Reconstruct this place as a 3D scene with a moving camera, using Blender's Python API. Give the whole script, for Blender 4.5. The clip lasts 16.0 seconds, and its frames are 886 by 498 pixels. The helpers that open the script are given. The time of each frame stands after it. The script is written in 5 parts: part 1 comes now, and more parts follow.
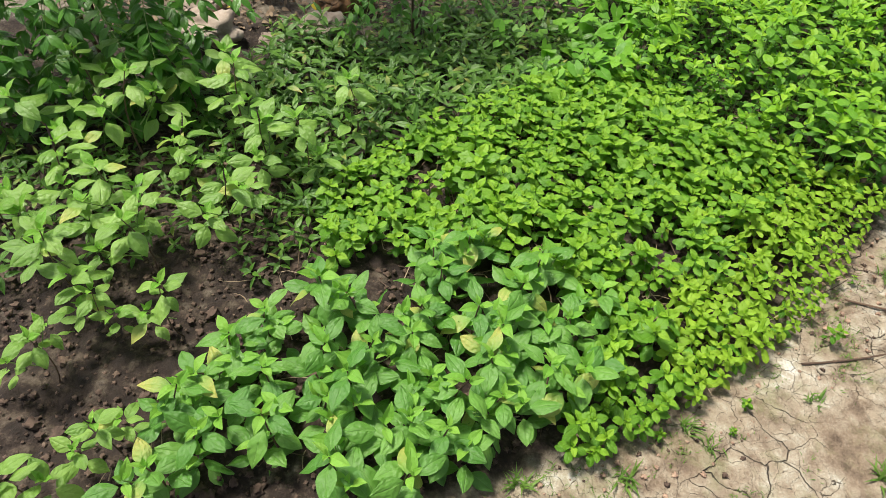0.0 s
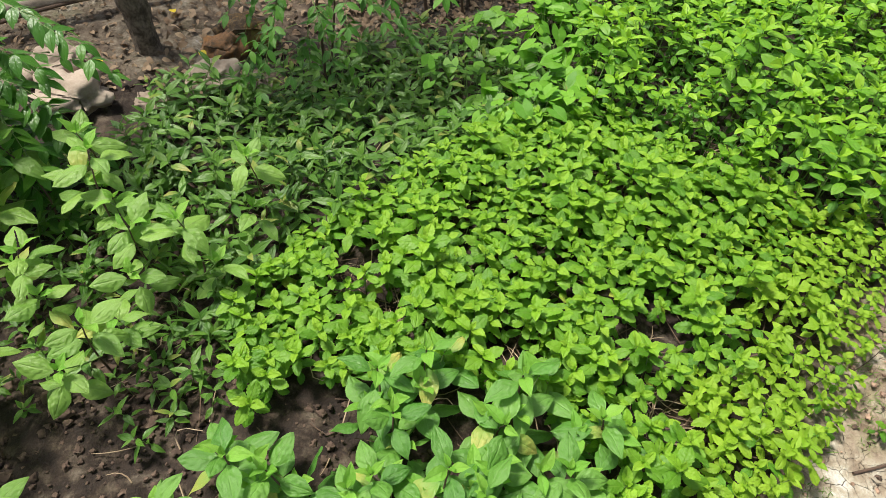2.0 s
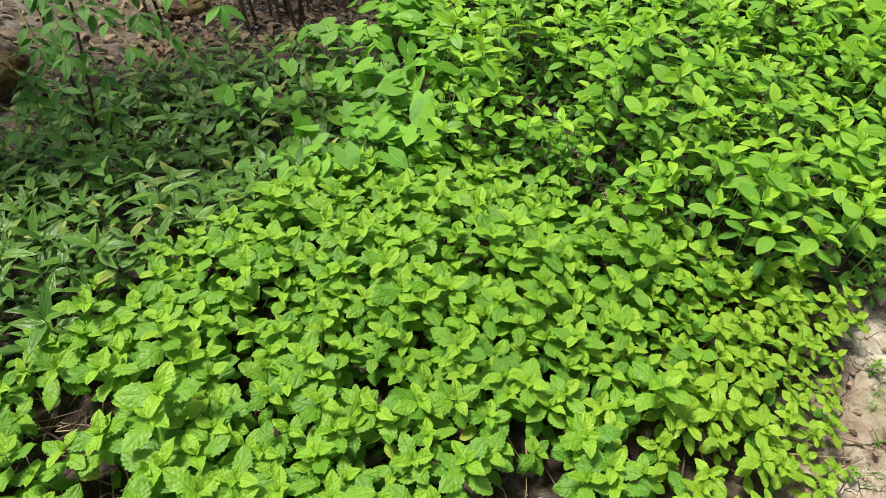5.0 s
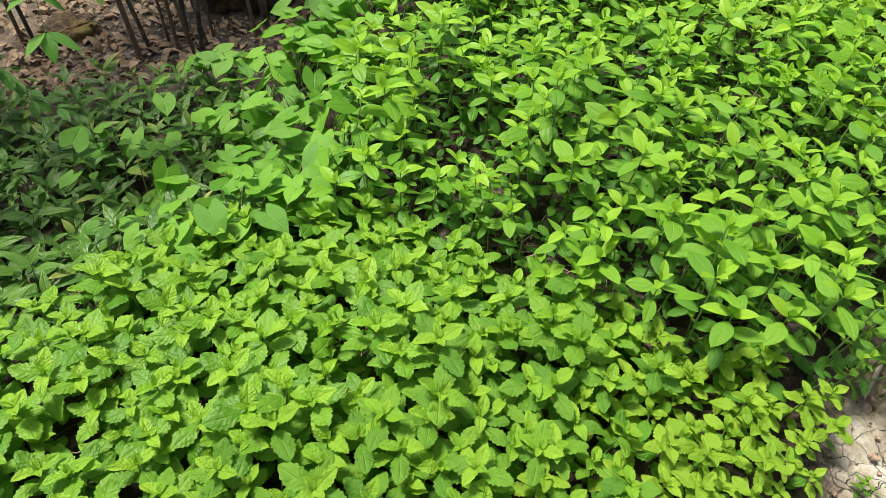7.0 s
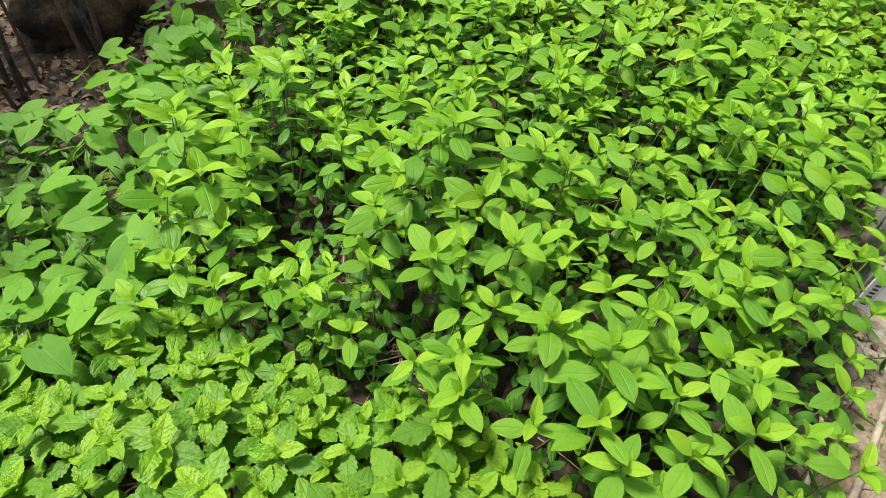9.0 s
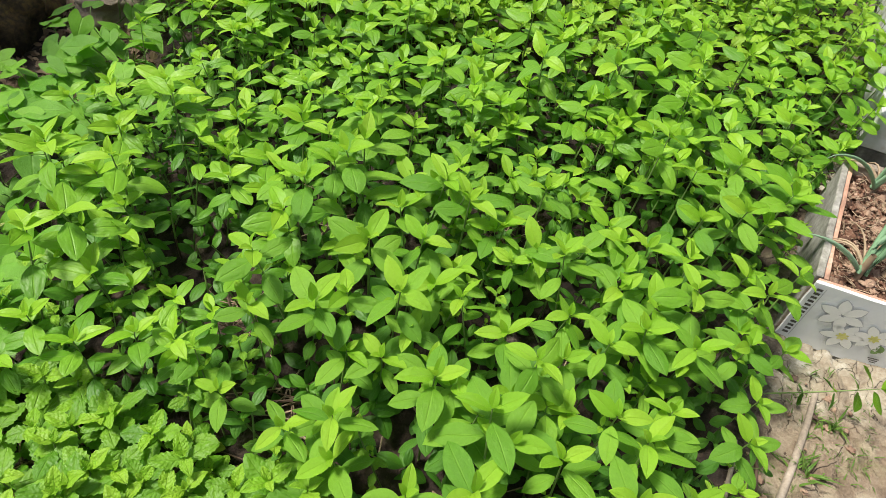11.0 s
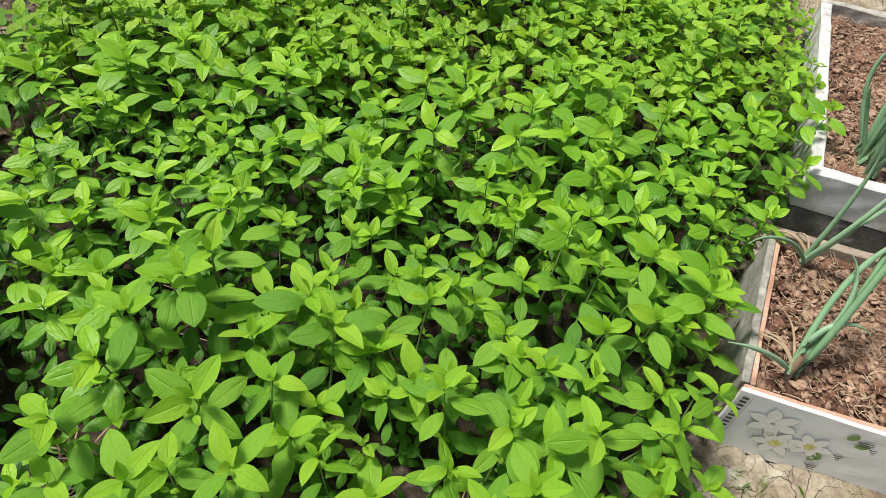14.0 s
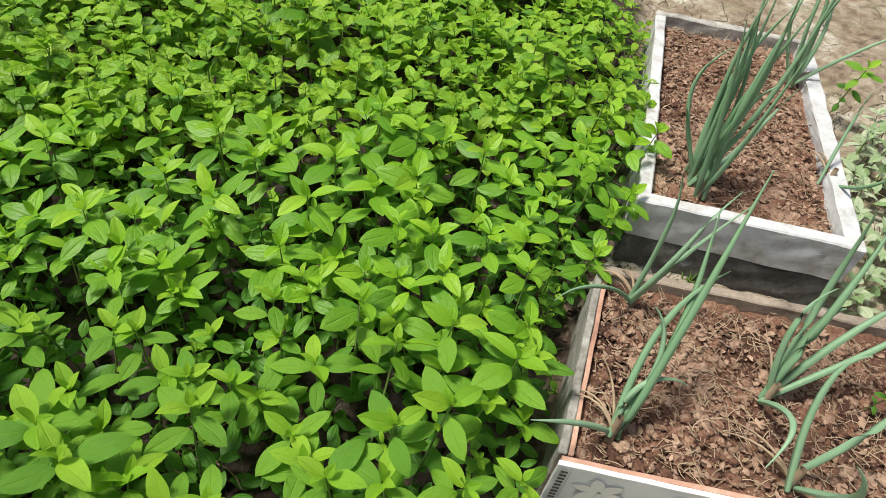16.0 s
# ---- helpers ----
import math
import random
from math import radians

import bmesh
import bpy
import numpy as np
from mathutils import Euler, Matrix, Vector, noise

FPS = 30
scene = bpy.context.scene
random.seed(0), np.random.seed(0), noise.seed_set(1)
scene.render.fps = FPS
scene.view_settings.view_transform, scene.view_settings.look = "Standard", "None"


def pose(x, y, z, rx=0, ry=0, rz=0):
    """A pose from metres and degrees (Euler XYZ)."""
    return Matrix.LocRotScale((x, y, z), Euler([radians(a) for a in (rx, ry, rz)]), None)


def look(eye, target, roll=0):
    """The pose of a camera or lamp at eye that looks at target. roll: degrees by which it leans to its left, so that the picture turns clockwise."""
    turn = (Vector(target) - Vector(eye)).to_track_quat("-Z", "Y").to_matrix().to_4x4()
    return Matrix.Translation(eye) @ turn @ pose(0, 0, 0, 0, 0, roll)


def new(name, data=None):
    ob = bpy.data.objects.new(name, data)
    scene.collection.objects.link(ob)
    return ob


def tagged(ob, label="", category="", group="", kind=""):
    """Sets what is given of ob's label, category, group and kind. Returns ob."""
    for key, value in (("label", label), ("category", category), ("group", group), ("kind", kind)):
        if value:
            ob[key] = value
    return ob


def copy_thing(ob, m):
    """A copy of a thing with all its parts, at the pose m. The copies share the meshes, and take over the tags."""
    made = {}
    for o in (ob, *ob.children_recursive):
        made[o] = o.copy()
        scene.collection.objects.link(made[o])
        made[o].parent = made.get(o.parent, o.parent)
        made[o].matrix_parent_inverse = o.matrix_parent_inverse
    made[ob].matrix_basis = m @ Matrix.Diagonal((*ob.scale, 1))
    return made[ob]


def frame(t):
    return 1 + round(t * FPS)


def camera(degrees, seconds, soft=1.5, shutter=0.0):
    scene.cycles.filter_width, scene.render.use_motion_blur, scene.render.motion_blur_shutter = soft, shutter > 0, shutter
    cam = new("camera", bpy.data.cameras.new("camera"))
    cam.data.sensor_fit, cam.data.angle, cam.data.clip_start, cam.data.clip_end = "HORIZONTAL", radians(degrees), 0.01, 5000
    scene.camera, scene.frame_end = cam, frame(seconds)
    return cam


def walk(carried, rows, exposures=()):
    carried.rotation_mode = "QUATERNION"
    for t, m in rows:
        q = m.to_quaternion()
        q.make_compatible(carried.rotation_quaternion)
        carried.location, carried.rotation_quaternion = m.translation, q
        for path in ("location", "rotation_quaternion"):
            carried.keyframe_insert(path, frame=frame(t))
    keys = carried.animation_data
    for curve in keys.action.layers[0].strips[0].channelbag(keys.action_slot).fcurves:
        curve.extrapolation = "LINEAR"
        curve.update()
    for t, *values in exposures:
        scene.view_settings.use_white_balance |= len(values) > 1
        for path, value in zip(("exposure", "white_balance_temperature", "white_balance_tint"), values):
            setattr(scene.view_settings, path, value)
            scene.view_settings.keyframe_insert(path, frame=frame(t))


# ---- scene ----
cam = camera(70.0, 16.0, soft=0.8)
PATH = [
    (0, (0.044, 0.075, 1.781), (0.08, 1.369, 0.256), 2.3),
    (0.5, (0.045, 0.193, 1.748), (0.11, 1.484, 0.223), 2.4),
    (1, (0.027, 0.362, 1.71), (0.121, 1.658, 0.19), 2.3),
    (1.5, (0.043, 0.522, 1.669), (0.188, 1.822, 0.156), 2.4),
    (2, (0.06, 0.636, 1.597), (0.283, 1.932, 0.091), 2.6),
    (2.5, (0.089, 0.733, 1.543), (0.391, 2.014, 0.037), 2.8),
    (3, (0.175, 0.841, 1.497), (0.52, 2.11, -0.01), 2.9),
    (3.5, (0.277, 0.967, 1.447), (0.654, 2.231, -0.057), 3.2),
    (4, (0.366, 1.06, 1.389), (0.762, 2.319, -0.113), 3.3),
    (4.2, (0.392, 1.094, 1.368), (0.805, 2.351, -0.132), 3.6),
    (6.3, (0.737, 1.298, 1.165), (1.168, 2.623, -0.27), 5.2),
    (6.5, (0.763, 1.339, 1.159), (1.208, 2.658, -0.277), 5.2),
    (7, (0.813, 1.434, 1.144), (1.308, 2.734, -0.292), 5.5),
    (7.5, (0.864, 1.492, 1.137), (1.406, 2.766, -0.307), 5.5),
    (8, (0.95, 1.571, 1.122), (1.53, 2.818, -0.329), 5.7),
    (8.5, (1.062, 1.665, 1.137), (1.658, 2.897, -0.321), 5.5),
    (9, (1.161, 1.72, 1.125), (1.766, 2.941, -0.339), 5.5),
    (9.2, (1.203, 1.743, 1.129), (1.795, 2.952, -0.35), 5.3),
    (11.3, (1.404, 1.793, 1.154), (2.048, 2.946, -0.348), 6.7),
    (11.5, (1.429, 1.806, 1.152), (2.074, 2.958, -0.35), 6.7),
    (12, (1.476, 1.852, 1.141), (2.138, 3.001, -0.356), 6.8),
    (12.5, (1.53, 1.891, 1.131), (2.214, 3.037, -0.358), 6.9),
    (13, (1.581, 1.924, 1.128), (2.284, 3.062, -0.359), 7.0),
    (13.5, (1.623, 1.946, 1.119), (2.344, 3.074, -0.367), 7.2),
    (14, (1.655, 1.958, 1.159), (2.392, 3.082, -0.322), 7.2),
    (14.5, (1.703, 1.966, 1.175), (2.468, 3.081, -0.299), 7.4),
    (15, (1.786, 1.966, 1.175), (2.593, 3.056, -0.295), 8.0),
    (15.5, (1.881, 1.97, 1.169), (2.751, 3.026, -0.29), 8.7),
    (16, (1.97, 1.979, 1.162), (2.905, 2.997, -0.284), 8.7),
]
walk(cam, [(t, look(eye, target, roll)) for t, eye, target, roll in PATH], [(0.0, 0.48), (4.0, 0.55), (9.0, 0.57), (12.0, 0.4), (14.5, 0.29), (16.0, 0.17)])

# ---- light ----
world = bpy.data.worlds.new("sky")
scene.world = world
world.use_nodes = True
wn, wl = world.node_tree.nodes, world.node_tree.links
sky = wn.new("ShaderNodeTexSky")
sky.sky_type, sky.sun_disc = "NISHITA", False
SUN_UP, SUN_ROUND = radians(66), radians(309)
sky.sun_elevation, sky.sun_rotation = SUN_UP, SUN_ROUND
sky.dust_density = 3.0
cloud = wn.new("ShaderNodeHueSaturation")  # a thin cloud layer greys the blue
cloud.inputs["Saturation"].default_value = 0.45
wl.new(sky.outputs[0], cloud.inputs["Color"])
wl.new(cloud.outputs[0], wn["Background"].inputs[0])
wn["Background"].inputs[1].default_value = 0.09
sun_data = bpy.data.lights.new("sun", "SUN")
sun_data.energy, sun_data.angle, sun_data.color = 4.4, radians(12), (1.0, 0.94, 0.83)
sun = new("sun", sun_data)
sun.matrix_world = look((0, 0, 0), (-math.sin(SUN_ROUND) * math.cos(SUN_UP), -math.cos(SUN_ROUND) * math.cos(SUN_UP), -math.sin(SUN_UP)))

# ---- materials ----


def material(name):
    m = bpy.data.materials.new(name)
    m.use_nodes = True
    nt = m.node_tree
    return m, nt.nodes, nt.links, nt.nodes["Principled BSDF"]


def maths(nodes, links, op, a, b=None, clamp=False):
    n = nodes.new("ShaderNodeMath")
    n.operation, n.use_clamp = op, clamp
    for i, v in enumerate((a, b)):
        if v is None:
            continue
        if isinstance(v, (int, float)):
            n.inputs[i].default_value = v
        else:
            links.new(v, n.inputs[i])
    return n.outputs[0]


def ramp(nodes, links, fac, stops):
    n = nodes.new("ShaderNodeValToRGB")
    while len(n.color_ramp.elements) < len(stops):
        n.color_ramp.elements.new(0.5)
    for e, (p, c) in zip(n.color_ramp.elements, stops):
        e.position, e.color = p, (*c, 1)
    links.new(fac, n.inputs[0])
    return n.outputs[0]


def mixed(nodes, links, fac, a, b, mode="MIX"):
    n = nodes.new("ShaderNodeMix")
    n.data_type, n.blend_type = "RGBA", mode
    for i, v in ((0, fac), (6, a), (7, b)):
        if isinstance(v, (int, float)):
            n.inputs[i].default_value = v
        elif isinstance(v, tuple):
            n.inputs[i].default_value = (*v, 1)
        else:
            links.new(v, n.inputs[i])
    return n.outputs[2]


def noise_tex(nodes, links, scale, detail=4, rough=0.55, coord="Object"):
    tc = nodes.new("ShaderNodeTexCoord")
    n = nodes.new("ShaderNodeTexNoise")
    n.inputs["Scale"].default_value, n.inputs["Detail"].default_value, n.inputs["Roughness"].default_value = scale, detail, rough
    links.new(tc.outputs[coord], n.inputs["Vector"])
    return n.outputs["Fac"]


def bump(nodes, links, shader, height, strength, distance):
    b = nodes.new("ShaderNodeBump")
    b.inputs["Strength"].default_value, b.inputs["Distance"].default_value = strength, distance
    links.new(height, b.inputs["Height"])
    links.new(b.outputs[0], shader.inputs["Normal"])


def leaf_material(name, dark, light, rib, gloss=0.42, veins=7.0, pucker=0.5, through_light=0.35, spots=None, sheen=0.38):
    """A leaf: colour by piece, midrib and side veins along its own length, soft gloss, light passing through."""
    m, n, l, p = material(name)
    info, geo, uv = n.new("ShaderNodeObjectInfo"), n.new("ShaderNodeNewGeometry"), n.new("ShaderNodeUVMap")
    r = maths(n, l, "FRACT", maths(n, l, "ADD", info.outputs["Random"], geo.outputs["Random Per Island"]))
    sep = n.new("ShaderNodeSeparateXYZ")
    l.new(uv.outputs[0], sep.inputs[0])
    a = maths(n, l, "MULTIPLY", maths(n, l, "ABSOLUTE", maths(n, l, "SUBTRACT", sep.outputs[0], 0.5)), 2.0)
    ribm = maths(n, l, "SUBTRACT", 1.0, maths(n, l, "MULTIPLY", a, 11.0), True)
    ph = maths(n, l, "FRACT", maths(n, l, "ADD", maths(n, l, "MULTIPLY", maths(n, l, "SUBTRACT", sep.outputs[1], maths(n, l, "MULTIPLY", a, 0.2)), veins), maths(n, l, "MULTIPLY", noise_tex(n, l, 5.0, 2, 0.5, "UV"), 0.9)))
    side = maths(n, l, "ABSOLUTE", maths(n, l, "SUBTRACT", ph, 0.5))
    sidem = maths(n, l, "SUBTRACT", 1.0, maths(n, l, "MULTIPLY", side, 9.0), True)
    col = mixed(n, l, r, dark, light)
    patch = noise_tex(n, l, 14.0, 3)
    col = mixed(n, l, maths(n, l, "MULTIPLY", patch, 0.45), col, tuple(c * 0.55 for c in dark))
    if spots:
        old = maths(n, l, "MULTIPLY", maths(n, l, "GREATER_THAN", r, 0.93), maths(n, l, "MULTIPLY", sep.outputs[1], patch), True)
        col = mixed(n, l, maths(n, l, "MULTIPLY", old, 1.6, True), col, spots)
    vein = maths(n, l, "MAXIMUM", ribm, maths(n, l, "MULTIPLY", sidem, 0.35))
    col = mixed(n, l, maths(n, l, "MULTIPLY", vein, 0.28), col, rib)
    l.new(col, p.inputs["Base Color"])
    fine = noise_tex(n, l, 260.0, 2)
    l.new(maths(n, l, "ADD", maths(n, l, "MULTIPLY", fine, 0.25), gloss - 0.12), p.inputs["Roughness"])
    p.inputs["Specular IOR Level"].default_value = sheen
    crinkle = noise_tex(n, l, 5.0, 1, 0.4, "UV")
    h = maths(n, l, "ADD", maths(n, l, "MULTIPLY", side, pucker * 0.45), maths(n, l, "MULTIPLY", fine, 0.2))
    h = maths(n, l, "ADD", h, maths(n, l, "MULTIPLY", crinkle, 1.1 * pucker + 0.4))
    h = maths(n, l, "SUBTRACT", h, maths(n, l, "MULTIPLY", ribm, 0.35))
    bump(n, l, p, h, 0.7, 0.004)
    tr = n.new("ShaderNodeBsdfTranslucent")
    bright = mixed(n, l, 0.5, col, tuple(min(1, c * 1.6) for c in light))
    l.new(bright, tr.inputs["Color"])
    mx = n.new("ShaderNodeMixShader")
    mx.inputs[0].default_value = through_light
    l.new(p.outputs[0], mx.inputs[1])
    l.new(tr.outputs[0], mx.inputs[2])
    l.new(mx.outputs[0], n["Material Output"].inputs[0])
    return m


def rough_material(name, stops, scale, rough=0.9, relief=0.6, depth=0.004, fine=90.0, metal=0.0, detail=6):
    """Earth, bark, stone, paint: colour bands over two noises, with relief."""
    m, n, l, p = material(name)
    info = n.new("ShaderNodeObjectInfo")
    geo = n.new("ShaderNodeNewGeometry")
    big, small = noise_tex(n, l, scale, detail), noise_tex(n, l, fine, 5, 0.65)
    fac = maths(n, l, "ADD", maths(n, l, "MULTIPLY", big, 0.62), maths(n, l, "MULTIPLY", small, 0.38))
    rnd = maths(n, l, "FRACT", maths(n, l, "ADD", info.outputs["Random"], geo.outputs["Random Per Island"]))
    fac = maths(n, l, "ADD", fac, maths(n, l, "MULTIPLY", maths(n, l, "SUBTRACT", rnd, 0.5), 0.16))
    l.new(ramp(n, l, fac, stops), p.inputs["Base Color"])
    p.inputs["Roughness"].default_value, p.inputs["Metallic"].default_value = rough, metal
    bump(n, l, p, fac, relief, depth)
    return m


MINT = leaf_material("mint_leaf", (0.095, 0.255, 0.016), (0.21, 0.42, 0.03), (0.29, 0.48, 0.08), 0.48, 7.0, 0.65, 0.32)
MINT_YOUNG = leaf_material("young_mint_leaf", (0.2, 0.42, 0.022), (0.31, 0.53, 0.038), (0.38, 0.58, 0.09), 0.48, 7.0, 0.9, 0.33)
# older leaf with yellow spots; its darker green also stands in for shade low down
MINT_OLD = leaf_material("older_mint_leaf", (0.06, 0.19, 0.01), (0.13, 0.33, 0.014), (0.2, 0.4, 0.04), 0.46, 7.0, 0.9, 0.25, (0.4, 0.4, 0.06))
MINT_PALE = leaf_material("yellowish_mint_leaf", (0.2, 0.38, 0.02), (0.33, 0.53, 0.036), (0.4, 0.58, 0.09), 0.5, 7.0, 0.55, 0.33)
SPEAR = leaf_material("pointed_mint_leaf", (0.115, 0.3, 0.02), (0.235, 0.47, 0.032), (0.3, 0.52, 0.07), 0.46, 6.0, 0.25, 0.33)
SPEAR_YOUNG = leaf_material("young_pointed_mint_leaf", (0.22, 0.47, 0.022), (0.345, 0.58, 0.038), (0.39, 0.6, 0.08), 0.46, 6.0, 0.25, 0.35)
# SPEAR darkened: shade low in the bed is put into this leaf colour
SPEAR_SHADED = leaf_material("shaded_pointed_mint_leaf", (0.05, 0.17, 0.014), (0.11, 0.29, 0.02), (0.16, 0.34, 0.04), 0.48, 6.0, 0.3, 0.25)
BASIL = leaf_material("basil_leaf", (0.085, 0.25, 0.036), (0.2, 0.42, 0.07), (0.28, 0.48, 0.14), 0.34, 5.0, 1.2, 0.3, (0.6, 0.52, 0.14), 0.5)
BASIL_YOUNG = leaf_material("young_basil_leaf", (0.19, 0.45, 0.05), (0.3, 0.56, 0.08), (0.36, 0.58, 0.16), 0.36, 5.0, 0.9)
BASIL_PALE = leaf_material("pale_basil_leaf", (0.18, 0.36, 0.06), (0.32, 0.53, 0.1), (0.38, 0.56, 0.16), 0.34, 5.0, 1.2, 0.36, (0.62, 0.55, 0.15), 0.55)
SPIKE = rough_material("purple_flower_spike", [(0.3, (0.035, 0.015, 0.028)), (0.7, (0.12, 0.06, 0.09))], 60, 0.8, 0.6, 0.002)
WEED = leaf_material("weed_leaf", (0.05, 0.14, 0.018), (0.14, 0.29, 0.036), (0.18, 0.32, 0.07), 0.38, 5.0, 0.4, 0.25, (0.36, 0.34, 0.09))
HEART = leaf_material("sweet_potato_leaf", (0.11, 0.31, 0.025), (0.23, 0.5, 0.04), (0.3, 0.52, 0.1), 0.42, 4.0, 0.3, 0.32)
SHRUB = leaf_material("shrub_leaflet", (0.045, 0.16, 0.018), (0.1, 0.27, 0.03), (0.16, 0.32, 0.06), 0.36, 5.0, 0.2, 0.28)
# brighter copy of SHRUB: sunlight on the leaflets is put into the colour
SHRUB_LIT = leaf_material("lit_shrub_leaflet", (0.09, 0.27, 0.035), (0.2, 0.44, 0.05), (0.25, 0.46, 0.1), 0.4, 5.0, 0.2, 0.4)
ONION = leaf_material("onion_leaf", (0.19, 0.35, 0.19), (0.3, 0.48, 0.31), (0.28, 0.46, 0.28), 0.5, 1.0, 0.05, 0.1)
VARIEGATED = leaf_material("variegated_leaf", (0.24, 0.4, 0.16), (0.62, 0.68, 0.5), (0.1, 0.26, 0.06), 0.45, 4.0, 0.3, 0.25)
GRASS = leaf_material("grass_blade", (0.09, 0.2, 0.03), (0.2, 0.34, 0.06), (0.2, 0.34, 0.08), 0.5, 1.0, 0.05, 0.3)
DRY = leaf_material("dry_leaf", (0.2, 0.13, 0.08), (0.42, 0.31, 0.2), (0.36, 0.26, 0.16), 0.75, 6.0, 0.4, 0.1)
YELLOW = leaf_material("yellow_leaf", (0.75, 0.55, 0.02), (0.85, 0.68, 0.04), (0.8, 0.65, 0.1), 0.5, 5.0, 0.3, 0.3)
STRAW = rough_material("straw", [(0.3, (0.2, 0.14, 0.085)), (0.7, (0.45, 0.345, 0.24))], 20, 0.8, 0.3, 0.001)
STEM = rough_material("green_stem", [(0.3, (0.1, 0.17, 0.04)), (0.7, (0.2, 0.3, 0.08))], 30, 0.6, 0.3, 0.001)
STEM_DARK = rough_material("woody_stem", [(0.3, (0.05, 0.03, 0.022)), (0.7, (0.15, 0.095, 0.06))], 40, 0.8, 0.5, 0.002)
BARK = rough_material("bark", [(0.34, (0.018, 0.013, 0.01)), (0.5, (0.06, 0.046, 0.034)), (0.68, (0.19, 0.155, 0.12))], 22, 0.95, 1.0, 0.012)
STONE = rough_material("stone", [(0.25, (0.17, 0.13, 0.1)), (0.55, (0.36, 0.29, 0.23)), (0.8, (0.5, 0.43, 0.36))], 9, 0.9, 0.8, 0.01)
STONE_RUST = rough_material("rusty_stone", [(0.3, (0.06, 0.045, 0.03)), (0.5, (0.2, 0.1, 0.04)), (0.72, (0.46, 0.23, 0.07))], 11, 0.9, 0.9, 0.012)
STONE_MOSS = rough_material("mossy_stone", [(0.38, (0.02, 0.014, 0.009)), (0.48, (0.075, 0.05, 0.026)), (0.56, (0.17, 0.105, 0.035)), (0.64, (0.16, 0.17, 0.035))], 7, 0.95, 1.0, 0.02, 60)
CLOD = rough_material("soil_clod", [(0.25, (0.03, 0.02, 0.015)), (0.55, (0.1, 0.065, 0.048)), (0.8, (0.24, 0.175, 0.13))], 30, 0.95, 0.8, 0.004)
POT_SOIL = rough_material("potting_soil", [(0.36, (0.05, 0.021, 0.013)), (0.5, (0.17, 0.085, 0.053)), (0.66, (0.4, 0.28, 0.2))], 8, 0.95, 1.0, 0.006, 150)
CHIP = rough_material("husk_chip", [(0.3, (0.16, 0.09, 0.06)), (0.7, (0.46, 0.32, 0.23))], 30, 0.9, 0.4, 0.002)
WHITE = rough_material("white_panel", [(0.34, (0.3, 0.28, 0.25)), (0.42, (0.46, 0.46, 0.455)), (0.52, (0.54, 0.56, 0.58)), (0.7, (0.62, 0.64, 0.66))], 14, 0.6, 0.6, 0.005, 45)
WEATHERED = rough_material("weathered_panel", [(0.3, (0.035, 0.035, 0.035)), (0.52, (0.13, 0.13, 0.13)), (0.75, (0.4, 0.4, 0.39))], 10, 0.85, 0.9, 0.006, 70)
CEMENT = rough_material("cement_smear", [(0.32, (0.13, 0.12, 0.105)), (0.52, (0.32, 0.31, 0.285)), (0.72, (0.56, 0.55, 0.52))], 16, 0.85, 0.6, 0.004, 90)
BISCUIT = rough_material("fired_clay", [(0.3, (0.3, 0.15, 0.1)), (0.6, (0.5, 0.3, 0.22)), (0.8, (0.62, 0.5, 0.42))], 14, 0.85, 0.5, 0.003)
TILE = rough_material("glazed_tile", [(0.25, (0.55, 0.58, 0.6)), (0.4, (0.74, 0.77, 0.79)), (0.8, (0.82, 0.84, 0.85))], 5, 0.16, 0.08, 0.001, 40)
PRINT_DARK = rough_material("dark_print", [(0.3, (0.03, 0.03, 0.03)), (0.7, (0.09, 0.09, 0.09))], 40, 0.3, 0.1, 0.001)
PRINT_GREY = rough_material("grey_print", [(0.3, (0.42, 0.44, 0.47)), (0.7, (0.55, 0.57, 0.6))], 40, 0.3, 0.1, 0.001)
PRINT_PETAL = rough_material("petal_print", [(0.3, (0.8, 0.82, 0.8)), (0.7, (0.88, 0.88, 0.84))], 40, 0.25, 0.1, 0.001)
PRINT_YELLOW = rough_material("yellow_print", [(0.3, (0.6, 0.6, 0.12)), (0.7, (0.75, 0.72, 0.3))], 40, 0.3, 0.1, 0.001)
PRINT_GREEN = rough_material("green_print", [(0.3, (0.1, 0.22, 0.06)), (0.7, (0.2, 0.34, 0.1))], 40, 0.3, 0.1, 0.001)
BOARD = rough_material("weathered_board", [(0.3, (0.14, 0.11, 0.085)), (0.5, (0.3, 0.25, 0.2)), (0.72, (0.5, 0.43, 0.36))], 14, 0.85, 0.6, 0.003)


